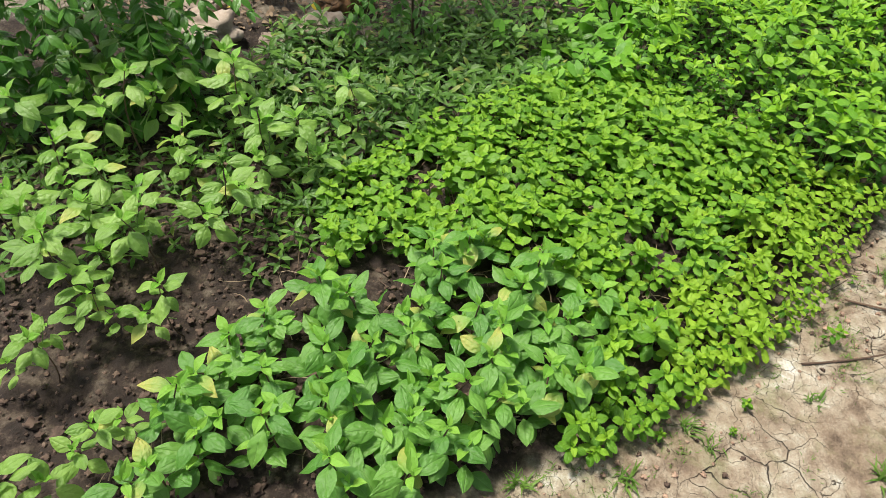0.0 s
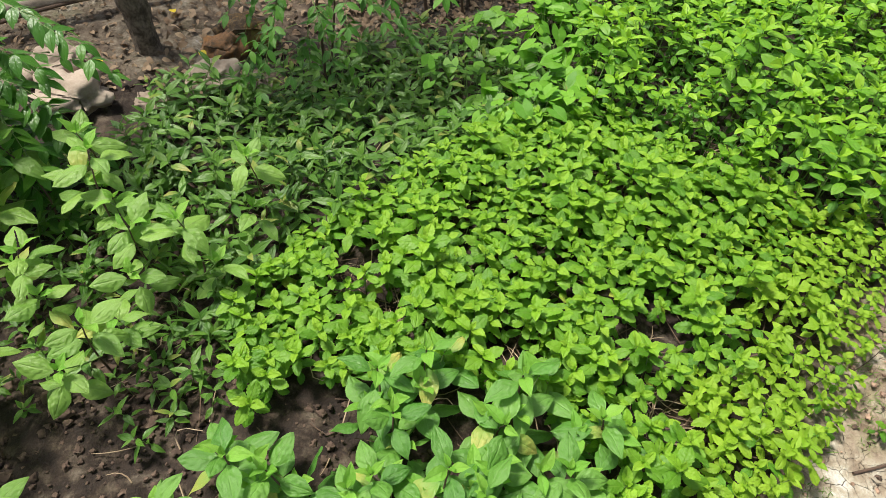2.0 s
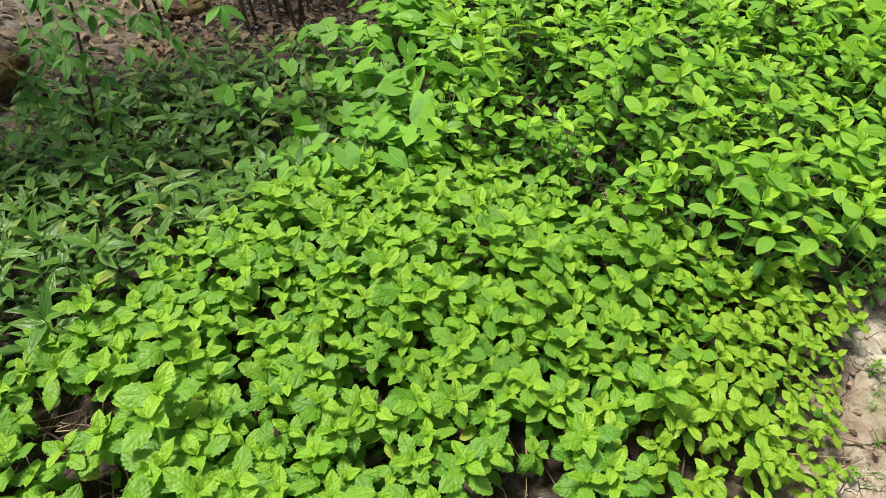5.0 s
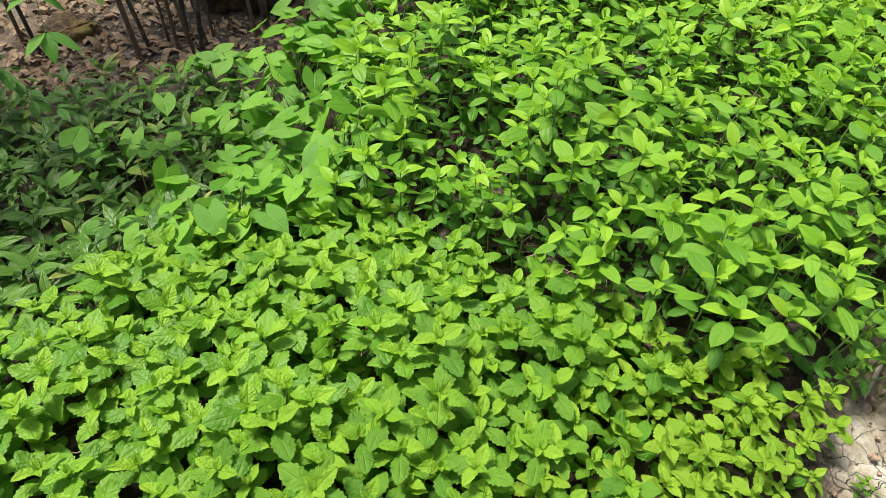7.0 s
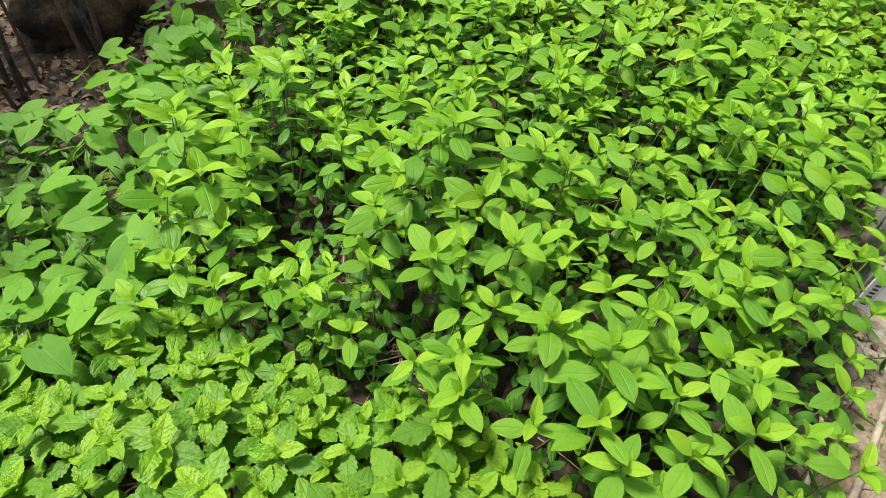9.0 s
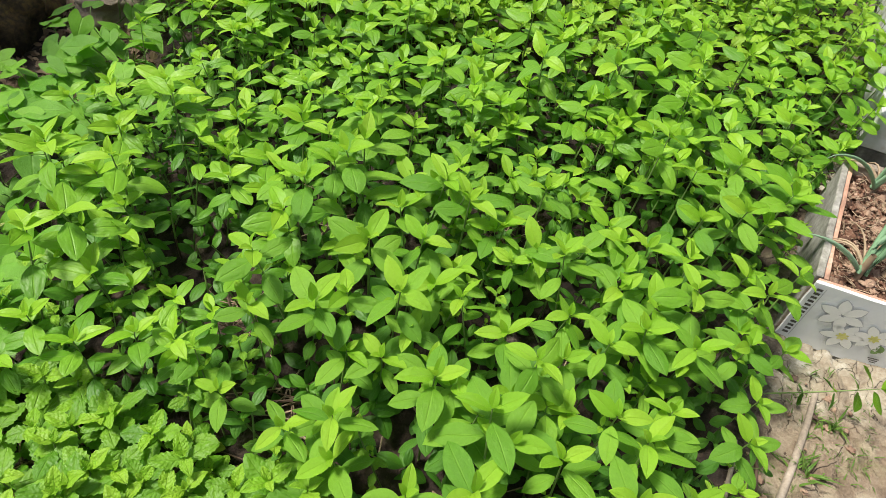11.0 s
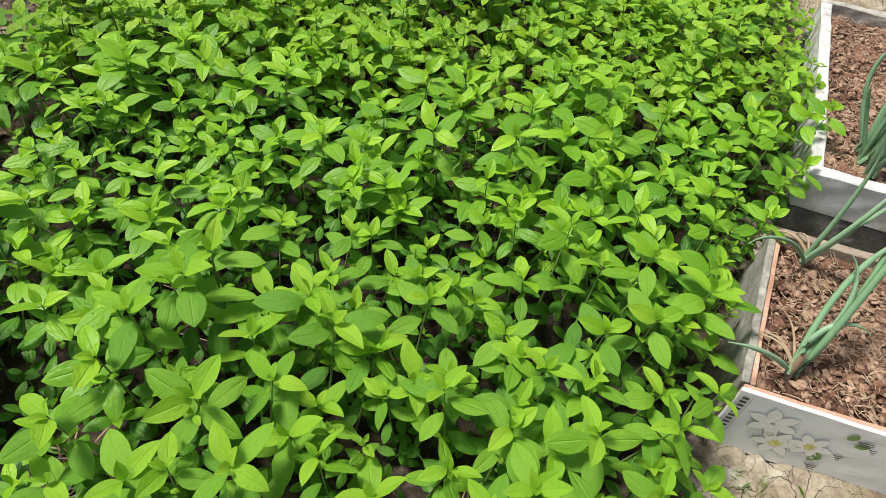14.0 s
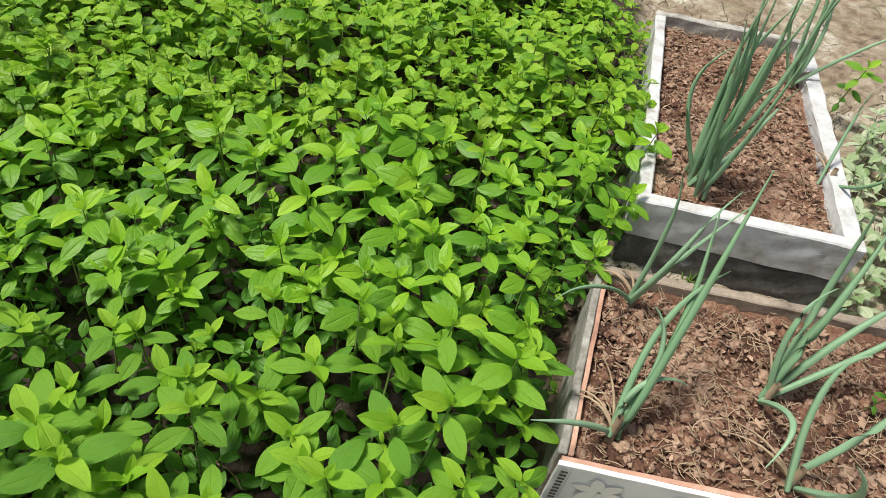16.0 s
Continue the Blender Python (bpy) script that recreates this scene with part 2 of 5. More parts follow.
def ground_material():
    """Dark crumbly bed soil on one side of a worn edge, pale dried mud on the other, told apart by a painted mask on the sheet."""
    m, n, l, p = material("garden_earth")
    at = n.new("ShaderNodeAttribute")
    at.attribute_name = "mud"
    big, mid, fine = noise_tex(n, l, 3.0, 5), noise_tex(n, l, 17.0, 6, 0.6), noise_tex(n, l, 120.0, 5, 0.65)
    mud_f = maths(n, l, "ADD", maths(n, l, "MULTIPLY", big, 0.5), maths(n, l, "ADD", maths(n, l, "MULTIPLY", mid, 0.35), maths(n, l, "MULTIPLY", fine, 0.15)))
    mud = ramp(n, l, mud_f, [(0.36, (0.11, 0.076, 0.05)), (0.44, (0.23, 0.17, 0.118)), (0.51, (0.335, 0.275, 0.2)), (0.57, (0.43, 0.385, 0.3)), (0.62, (0.6, 0.57, 0.51))])
    moss_f = maths(n, l, "MULTIPLY", maths(n, l, "SUBTRACT", noise_tex(n, l, 6.5, 6, 0.7), 0.52), 5.0, True)
    mud = mixed(n, l, maths(n, l, "MULTIPLY", moss_f, 0.65), mud, (0.2, 0.22, 0.09))
    soil_f = maths(n, l, "ADD", maths(n, l, "MULTIPLY", mid, 0.6), maths(n, l, "MULTIPLY", fine, 0.4))
    soil = ramp(n, l, soil_f, [(0.32, (0.009, 0.006, 0.0045)), (0.5, (0.026, 0.016, 0.011)), (0.7, (0.085, 0.055, 0.037))])
    wob = maths(n, l, "ADD", at.outputs["Fac"], maths(n, l, "MULTIPLY", maths(n, l, "SUBTRACT", mid, 0.5), 0.9), True)
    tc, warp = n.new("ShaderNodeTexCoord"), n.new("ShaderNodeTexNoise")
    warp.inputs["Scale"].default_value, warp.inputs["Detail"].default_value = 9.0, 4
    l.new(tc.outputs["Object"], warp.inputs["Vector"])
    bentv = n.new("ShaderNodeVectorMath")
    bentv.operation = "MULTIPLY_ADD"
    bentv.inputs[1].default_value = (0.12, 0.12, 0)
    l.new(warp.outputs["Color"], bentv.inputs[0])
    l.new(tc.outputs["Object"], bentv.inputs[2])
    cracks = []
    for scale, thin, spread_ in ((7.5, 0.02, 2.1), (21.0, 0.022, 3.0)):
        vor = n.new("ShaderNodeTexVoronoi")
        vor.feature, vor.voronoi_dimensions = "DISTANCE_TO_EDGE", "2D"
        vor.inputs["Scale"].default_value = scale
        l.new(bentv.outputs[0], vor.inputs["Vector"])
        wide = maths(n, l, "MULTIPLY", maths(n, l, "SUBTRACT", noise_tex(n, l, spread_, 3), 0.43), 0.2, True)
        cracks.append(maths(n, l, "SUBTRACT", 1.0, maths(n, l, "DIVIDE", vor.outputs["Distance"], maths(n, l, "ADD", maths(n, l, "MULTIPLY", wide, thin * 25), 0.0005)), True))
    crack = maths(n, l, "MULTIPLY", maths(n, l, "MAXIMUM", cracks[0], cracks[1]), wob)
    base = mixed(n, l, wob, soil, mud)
    # shade inside the cracks is painted into the base colour as dark brown
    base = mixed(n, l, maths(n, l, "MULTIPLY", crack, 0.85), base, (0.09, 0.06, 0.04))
    l.new(base, p.inputs["Base Color"])
    p.inputs["Roughness"].default_value = 0.92
    hgt = maths(n, l, "ADD", fine, maths(n, l, "MULTIPLY", mid, 1.5))
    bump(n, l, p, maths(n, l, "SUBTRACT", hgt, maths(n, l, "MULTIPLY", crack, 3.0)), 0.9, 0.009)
    return m


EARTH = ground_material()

# ---- mesh tools ----
UP = np.array((0.0, 0.0, 1.0))
rng = np.random.default_rng(7)


class Geo:
    """Collects four-sided faces with their own leaf coordinates and materials, to become one mesh."""

    def __init__(self):
        self.v, self.f, self.uv, self.mi, self.mats, self.count = [], [], [], [], [], 0

    def add(self, v, f, uv, mat):
        if mat not in self.mats:
            self.mats.append(mat)
        self.v.append(v)
        self.f.append(f + self.count)
        self.uv.append(uv if uv is not None else np.full((len(v), 2), 0.5))
        self.mi.append(np.full(len(f), self.mats.index(mat)))
        self.count += len(v)
        return self

    def merge(self, other, m):
        """Adds all of another collection, moved by the 4 x 4 matrix m."""
        for v, f, uv, mi in zip(other.v, other.loose, other.uv, other.mi):
            self.add(v @ m[:3, :3].T + m[:3, 3], f, uv, other.mats[mi[0]])

    def settled(self):
        start = np.cumsum([0] + [len(v) for v in self.v])
        self.loose = [f - s for f, s in zip(self.f, start)]
        return self

    def mesh(self, name, smooth=True):
        me = bpy.data.meshes.new(name)
        v, f, uv = np.concatenate(self.v), np.concatenate(self.f).astype(np.int32), np.concatenate(self.uv)
        me.vertices.add(len(v))
        me.vertices.foreach_set("co", v.astype(np.float32).ravel())
        me.loops.add(f.size)
        me.loops.foreach_set("vertex_index", f.ravel())
        me.polygons.add(len(f))
        me.polygons.foreach_set("loop_start", np.arange(0, f.size, 4, dtype=np.int32))
        for m in self.mats:
            me.materials.append(m)
        me.polygons.foreach_set("material_index", np.concatenate(self.mi).astype(np.int32))
        me.polygons.foreach_set("use_smooth", np.full(len(f), smooth))
        me.update(calc_edges=True)
        lay = me.uv_layers.new(name="UVMap")
        lay.data.foreach_set("uv", uv[f.ravel()].astype(np.float32).ravel())
        return me

    def ob(self, name, parent=None, smooth=True):
        o = new(name, self.mesh(name, smooth))
        o.parent = parent
        return o


def grid_faces(rows, cols):
    i, j = np.meshgrid(np.arange(rows - 1), np.arange(cols - 1), indexing="ij")
    a = (i * cols + j).ravel()
    return np.stack([a, a + 1, a + cols + 1, a + cols], 1)


def leaf(width, point=1.0, widest=0.4, droop=0.3, fold=0.2, wave=0.0, teeth=0.0, pucker=0.0, rows=9, cols=5, seed=0, petiole=0.0, heart=0.0, cup=0.0, twist=0.0, bow=0.0):
    """A leaf one unit long along +y, its upper face to +z: outline by width, point and widest place; bent, folded and puckered."""
    r = np.random.default_rng(seed)
    s = np.linspace(0, 1, rows)
    t = np.where(s < widest, s / widest * 0.5, 0.5 + (s - widest) / (1 - widest) * 0.5)
    w = np.sin(np.pi * t) ** np.where(s < widest, 0.75, point)
    w = np.maximum(w, np.where((s == 0) | (s == 1), 0.03, 0.0)) * width * 0.5
    if heart:
        w = np.interp(s, [0, 0.12, 0.3, 0.65, 0.9, 1], [0.66, 0.92, 1.0, 0.62, 0.2, 0.02]) * width * 0.5
    if teeth:
        w = w * (1 + teeth * np.where(np.arange(rows) % 2 == 0, 1, -1) * (s > 0.08) * (s < 0.95))
    u = np.linspace(-1, 1, cols)
    S, U = np.meshgrid(s, u, indexing="ij")
    x = U * w[:, None]
    a = droop * S
    y = np.where(abs(a) < 1e-4, S, np.sin(a) / max(droop, 1e-4) if droop else S)
    z = -(1 - np.cos(a)) / max(abs(droop), 1e-4)
    z = z + fold * abs(x) + wave * np.sin(S * 9 + seed) * U * width * 0.25
    z = z - cup * U * U * w[:, None] + twist * S * x  # edges curl down, the blade turns
    x = x + bow * S * S
    if heart:
        y = y - heart * np.exp(-S * 5) * np.minimum(abs(U) * 1.6, 1.0)
    if pucker:
        z = z + pucker * r.standard_normal(z.shape) * (abs(U) < 0.9) * (S > 0.05)
    v = np.stack([x, y + petiole, z], -1).reshape(-1, 3)
    uv = np.stack([U * 0.5 + 0.5, S], -1).reshape(-1, 2)
    return v, grid_faces(rows, cols), uv


def tube(points, radii, sides=5, uv_v=None):
    """A round tube through points, closed to a tip by its last radius."""
    pts = np.array(points, float)
    d = np.gradient(pts, axis=0)
    d /= np.linalg.norm(d, axis=1)[:, None] + 1e-9
    ref = np.where(abs(d[:, 2:3]) > 0.9, np.array([[1.0, 0, 0]]), np.array([[0, 0, 1.0]]))
    a = np.cross(d, ref)
    a /= np.linalg.norm(a, axis=1)[:, None]
    b = np.cross(d, a)
    ang = np.linspace(0, 2 * np.pi, sides + 1)
    rad = np.array(radii, float)[:, None, None]
    ring = pts[:, None] + rad * (np.cos(ang)[None, :, None] * a[:, None] + np.sin(ang)[None, :, None] * b[:, None])
    uv = np.stack(np.meshgrid(np.linspace(0, 1, len(pts)), np.linspace(0, 1, sides + 1), indexing="ij")[::-1], -1)
    return ring.reshape(-1, 3), grid_faces(len(pts), sides + 1), uv.reshape(-1, 2)


def bent(a, b, sag, n=7, side=(0, 0, 1)):
    """Points from a to b along a bow."""
    t = np.linspace(0, 1, n)[:, None]
    return np.array(a, float) * (1 - t) + np.array(b, float) * t + np.array(side, float) * sag * 4 * t * (1 - t)


def lump(seed, n=6, rough=0.22, flat=0.7, freq=1.4):
    """A rough stone about one unit across, of four-sided faces."""
    vs, fs = [], []
    g = np.linspace(-1, 1, n)
    for k in range(6):
        A, B = np.meshgrid(g, g, indexing="ij")
        c = [A, B, np.ones_like(A)]
        ax = k // 2
        c = c[-ax:] + c[:-ax] if ax else c
        p = np.stack(c, -1).reshape(-1, 3) * (1 if k % 2 == 0 else -1)
        f = grid_faces(n, n)
        fs.append((f if k % 2 == 0 else f) + len(vs) * n * n)
        vs.append(p)
    v = np.concatenate(vs)
    v /= np.linalg.norm(v, axis=1)[:, None]
    k = np.array([1 + rough * 2 * noise.fractal(Vector(p * freq + seed * 3.7), 0.8, 2.0, 3) for p in v])
    v = v * k[:, None] * 0.5
    v[:, 2] *= flat
    return v, np.concatenate(fs), None


def mat4(x, y, z, az=0.0, tilt=0.0, lean=0.0, s=1.0):
    return np.array(pose(x, y, z, 0, 0, az) @ pose(0, 0, 0, tilt, lean, 0) @ Matrix.Scale(s, 4))


def moved(lf, m):
    return lf[0] @ m[:3, :3].T + m[:3, 3], lf[1], lf[2]


def part(name, geo, parent, label="", smooth=True):
    o = geo.ob(name, parent, smooth)
    return tagged(o, label)


def one(v, f, uv, mat):
    return Geo().add(v, f, uv, mat)


# ---- the plan ----
EDGE = [(-2.5, 0.15), (-0.6, 0.5), (0.1, 0.66), (0.45, 0.79), (0.81, 0.94), (1.31, 1.27), (1.62, 1.63), (1.85, 1.80), (2.18, 1.96), (2.43, 2.10), (2.68, 2.34), (3.06, 2.57), (3.5, 2.90), (3.93, 3.23), (5.5, 4.4)]


def edge_side(x, y):
    """Metres on the path's side (plus) or the bed's side (minus) of the bed's edge."""
    best, sign = 1e9, 1
    for (ax, ay), (bx, by) in zip(EDGE, EDGE[1:]):
        dx, dy = bx - ax, by - ay
        t = min(1, max(0, ((x - ax) * dx + (y - ay) * dy) / (dx * dx + dy * dy)))
        d = math.hypot(x - ax - t * dx, y - ay - t * dy)
        if d < best:
            best, sign = d, -1 if dx * (y - ay) - dy * (x - ax) > 0 else 1
    return best * sign


def inside(poly, x, y):
    hit = False
    for (ax, ay), (bx, by) in zip(poly, poly[1:] + poly[:1]):
        if (ay > y) != (by > y) and x < (bx - ax) * (y - ay) / (by - ay) + ax:
            hit = not hit
    return hit


def smooth_step(a, b, x):
    t = min(1.0, max(0.0, (x - a) / (b - a)))
    return t * t * (3 - 2 * t)


def ground_z(x, y):
    """The lie of the ground: a hollow behind the low weeds, a bank under the tree."""
    z = -0.1 * smooth_step(2.2, 3.0, y) * (1 - smooth_step(0.9, 1.6, x)) * smooth_step(-0.7, -0.2, x)
    z += 0.05 * smooth_step(2.6, 3.1, y) * (1 - smooth_step(-0.7, -0.3, x))
    return z


MINT_ZONE = [(-0.33, 1.5), (-0.36, 1.75), (-0.22, 2.0), (0.0, 2.2), (0.3, 2.4), (0.62, 2.6), (0.95, 2.62), (1.28, 2.36), (1.5, 2.08), (1.85, 1.84), (1.62, 1.64), (1.31, 1.28), (0.81, 0.95), (0.6, 0.84), (0.4, 0.78), (0.48, 0.95), (0.62, 1.2), (0.45, 1.4), (0.1, 1.55)]
SPEAR_ZONE = [(0.95, 2.62), (1.05, 3.0), (1.2, 3.4), (1.5, 3.75), (1.9, 3.65), (2.3, 3.25), (2.75, 3.0), (3.33, 2.76), (3.06, 2.57), (2.63, 2.41), (2.38, 2.16), (2.18, 2.0), (1.85, 1.82), (1.5, 2.08), (1.28, 2.36)]
BACK_ZONE = [(1.5, 3.75), (1.6, 4.7), (2.6, 4.9), (4.2, 4.3), (3.93, 3.24), (3.5, 2.91), (3.33, 2.78), (2.75, 3.0), (2.3, 3.25), (1.9, 3.65)]
WEED_ZONE = [(-0.36, 1.8), (-0.75, 2.35), (-0.75, 2.9), (-0.45, 3.0), (-0.2, 3.3), (0.3, 3.4), (0.75, 3.45), (0.95, 3.1), (0.95, 2.62), (0.62, 2.62), (0.3, 2.42), (0.0, 2.22), (-0.22, 2.02)]
HEART_ZONE = [(0.55, 2.55), (0.6, 3.2), (0.95, 3.65), (1.1, 4.0), (1.5, 4.0), (1.35, 3.55), (1.12, 3.1), (1.02, 2.6)]
BASIL_ZONE = [(-0.95, 0.62), (-0.62, 1.1), (-0.3, 1.45), (0.1, 1.6), (0.45, 1.42), (0.62, 1.18), (0.5, 0.9), (0.15, 0.78), (-0.4, 0.62)]


def spread(poly, gap, tries, r, keep=None):
    """Points strewn over a zone, none nearer to another than gap."""
    xs, ys = [p[0] for p in poly], [p[1] for p in poly]
    cell, got = {}, []
    for _ in range(tries):
        x, y = r.uniform(min(xs), max(xs)), r.uniform(min(ys), max(ys))
        if not inside(poly, x, y) or (keep and not keep(x, y)):
            continue
        i, j = int(x // gap), int(y // gap)
        if any((x - a) ** 2 + (y - b) ** 2 < gap * gap for p in range(i - 1, i + 2) for q in range(j - 1, j + 2) for a, b in cell.get((p, q), ())):
            continue
        cell.setdefault((i, j), []).append((x, y))
        got.append((x, y))
    return got


# ---- the ground, one sheet to the horizon ----


def axis(lo, hi, step):
    mid = np.arange(lo, hi + step / 2, step)
    far = np.array([0.1, 0.3, 0.7, 1.5, 3, 6, 12, 30, 80, 200, 500])
    return np.concatenate([lo - far[::-1], mid, hi + far])


def cells(qx, qy, seed):
    """Nearest and second nearest distance to strewn centres, one in each unit square."""
    ix, iy = np.floor(qx), np.floor(qy)
    d1, d2 = np.full(qx.shape, 9.0), np.full(qx.shape, 9.0)
    for a in (-1, 0, 1):
        for b in (-1, 0, 1):
            cx, cy = ix + a, iy + b
            h = np.sin(cx * 127.1 + cy * 311.7 + seed) * 43758.5453
            k = np.sin(cx * 269.5 + cy * 183.3 + seed) * 43758.5453
            d = np.hypot(cx + h - np.floor(h) - qx, cy + k - np.floor(k) - qy)
            d2 = np.minimum(np.maximum(d, d1), d2)
            d1 = np.minimum(d, d1)
    return d1, d2


def waves(x, y, scale, seed, octaves=3):
    """Smooth noise about -1 to 1 on a lattice."""
    out, amp = np.zeros(x.shape), 1.0
    for o in range(octaves):
        px, py = x * scale * 2 ** o + seed * 7.3, y * scale * 2 ** o - seed * 3.1
        ix, iy = np.floor(px), np.floor(py)
        fx, fy = px - ix, py - iy
        fx, fy = fx * fx * (3 - 2 * fx), fy * fy * (3 - 2 * fy)

        def at(a, b):
            h = np.sin((ix + a) * 127.1 + (iy + b) * 311.7 + seed * 17 + o) * 43758.5453
            return 2 * (h - np.floor(h)) - 1

        out += amp * (at(0, 0) * (1 - fx) * (1 - fy) + at(1, 0) * fx * (1 - fy) + at(0, 1) * (1 - fx) * fy + at(1, 1) * fx * fy)
        amp *= 0.5
    return out


def step(a, b, x):
    t = np.clip((x - a) / (b - a), 0, 1)
    return t * t * (3 - 2 * t)


def build_ground():
    xs, ys = axis(-1.6, 4.5, 0.009), axis(0.35, 3.9, 0.009)
    X, Y = [a.ravel() for a in np.meshgrid(xs, ys, indexing="ij")]
    near = (X > -2.4) & (X < 5.3) & (Y > 0.0) & (Y < 4.7)
    best, sign = np.full(X.shape, 1e9), np.ones(X.shape)
    for (ax, ay), (bx, by) in zip(EDGE, EDGE[1:]):
        dx, dy = bx - ax, by - ay
        t = np.clip(((X - ax) * dx + (Y - ay) * dy) / (dx * dx + dy * dy), 0, 1)
        d = np.hypot(X - ax - t * dx, Y - ay - t * dy)
        sign = np.where(d < best, np.where(dx * (Y - ay) - dy * (X - ax) > 0, -1, 1), sign)
        best = np.minimum(best, d)
    w = np.where(near, step(-0.08, 0.05, best * sign + 0.05 * waves(X, Y, 5, 1)), 1.0)
    w = np.maximum(w, near * 0.45 * np.max([step(2.95, 3.15, Y) * (1 - step(-0.4, -0.2, X)), 0.3 * step(3.45, 3.65, Y) * step(0.2, 0.5, X) * (1 - step(1.3, 1.6, X)), step(3.45, 3.65, Y) * (1 - step(0.2, 0.5, X))], axis=0))
    z = -0.1 * step(2.2, 3.0, Y) * (1 - step(0.9, 1.6, X)) * step(-0.7, -0.2, X) + 0.05 * step(2.6, 3.1, Y) * (1 - step(-0.7, -0.3, X))
    z = z * near + 0.008 * waves(X, Y, 2.3, 2) * near
    qx, qy = X * 6.5 + 0.45 * waves(X, Y, 8, 3), Y * 6.5 + 0.45 * waves(X, Y, 8, 4)
    d1, d2 = cells(qx, qy, 0.5)
    openness = np.clip(waves(X, Y, 1.5, 5, 2) + 0.55, 0, 1.2)
    z -= near * w * 0.02 * openness * (1 - step(0.0, 0.1, d2 - d1))
    z -= near * w * 0.006 * openness * (1 - step(0.0, 0.4, d2 - d1))
    e1, e2 = cells(qx * 2.7 + 0.3 * waves(X, Y, 20, 6), qy * 2.7, 1.5)
    z -= near * w * 0.007 * np.clip(waves(X, Y, 2.2, 8, 2) + 0.3, 0, 1) * (1 - step(0.0, 0.12, e2 - e1))
    z += near * w * 0.003 * waves(X, Y, 24, 9)
    z += near * (1 - w) * 0.014 * waves(X, Y, 13, 10, 4)
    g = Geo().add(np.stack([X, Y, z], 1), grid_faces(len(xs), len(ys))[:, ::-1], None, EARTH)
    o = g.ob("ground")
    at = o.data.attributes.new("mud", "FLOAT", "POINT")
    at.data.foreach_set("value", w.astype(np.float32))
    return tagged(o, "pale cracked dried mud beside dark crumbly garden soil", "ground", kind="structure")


build_ground()

# ---- herbs ----


def plant(name, spec, stem, label, category, group, at=None):
    """A plant whose stem carries each leaf as a part. spec: (leaf mesh key, matrix) pairs."""
    root = stem.ob(name)
    tagged(root, label, category, group)
    for me, m in spec:
        o = new("leaf", me)
        o.parent = root
        o.matrix_basis = Matrix(m)
    return root


class Sprig:
    """A pattern for one plant: its stem, and its leaves as shared shapes."""

    def __init__(self):
        self.stem, self.leaves = Geo(), []

    def leaf(self, shape, m):
        self.leaves.append((shape, m))

    def geo(self):
        g = Geo()
        for v, f, uv, mi in zip(self.stem.v, self.stem.f, self.stem.uv, self.stem.mi):
            g.add(v, f - f.min(), uv, self.stem.mats[mi[0]])
        for (data, mat, _), m in self.leaves:
            v, f, uv = moved(data, m)
            g.add(v, f, uv, mat)
        return g.settled()

    def thing(self, name, label, category, group):
        return plant(name, [(s[2], m) for s, m in self.leaves], self.stem, label, category, group)


def shape(data, mat):
    return data, mat, one(*data, mat).mesh("leaf")


def sprig(height, pairs, leaves, sizes, elev, stem_mat, r, top, first=0.35, thick=0.0022, side=0, close=1.7, low=None):
    """Crossed pairs of leaves up a square stem, larger below, a small rosette on top."""
    s = Sprig()
    bend = np.array((r.normal(0, 0.012), r.normal(0, 0.012), 0))
    pts = [np.array((0, 0, -0.02)) * 1.0 + np.array((0, 0, height + 0.02)) * t + bend * t * t for t in np.linspace(0, 1, 5)]
    s.stem.add(*tube(pts[:3], [thick * 1.2, thick * 1.1, thick], 5), stem_mat)
    s.stem.add(*tube(pts[2:], [thick, thick * 0.9, thick * 0.5], 5), STEM)
    a0 = r.uniform(0, 360)
    for i in range(pairs):
        t = first + (1 - first) * (1 - (1 - i / max(1, pairs - 1)) ** close)
        pos = np.array((0, 0, height * t)) + bend * t * t
        for k in (0, 180):
            size = np.interp(i / max(1, pairs - 1), np.linspace(0, 1, len(sizes)), sizes) * r.uniform(0.85, 1.12)
            el = np.interp(i / max(1, pairs - 1), np.linspace(0, 1, len(elev)), elev) + r.normal(0, 9)
            # lower pairs take darker leaves, their shade put into the colour
            pool = top if i >= pairs - 2 else low if low and i < pairs - 4 else leaves
            s.leaf(pool[int(r.integers(len(pool)))], mat4(*pos, a0 + 90 * i + k + r.normal(0, 9), el, r.normal(0, 10), size))
    for i in range(side):  # small shoots in the leaf joints
        t = r.uniform(0.45, 0.85)
        az = r.uniform(0, 360)
        pos = np.array((0.012 * math.cos(radians(az)), 0.012 * math.sin(radians(az)), height * t + 0.012)) + bend * t * t
        for k in (0, 180):
            s.leaf(top[int(r.integers(len(top)))], mat4(*pos, az + k + r.normal(0, 12), r.uniform(25, 55), r.normal(0, 12), sizes[0] * r.uniform(0.42, 0.62)))
    return s


r1 = np.random.default_rng(11)
mint_old = [shape(leaf(0.62, 0.72, 0.46, 0.6, 0.05, 0.2, 0.06, 0.008, 14, 5, s, 0.1, 0, 0.25, 0.2 * s - 0.3), MINT_OLD) for s in (1, 2)]


def mint_shapes(mat):
    """Crinkled oval blades with a toothed rim, arched and turned each in its own way."""
    return [shape(leaf(w, 0.7, 0.46, d, 0.06, 0.26, 0.09, 0.012, 14, 5, s, 0.08, 0, c, t, b), mat) for s, w, d, c, t, b in ((3, 0.58, 0.4, 0.12, 0.2, 0.05), (4, 0.54, 0.6, 0.08, -0.2, -0.04), (5, 0.61, 0.25, 0.18, 0.1, 0.0), (8, 0.56, 0.8, 0.05, -0.1, 0.06))]


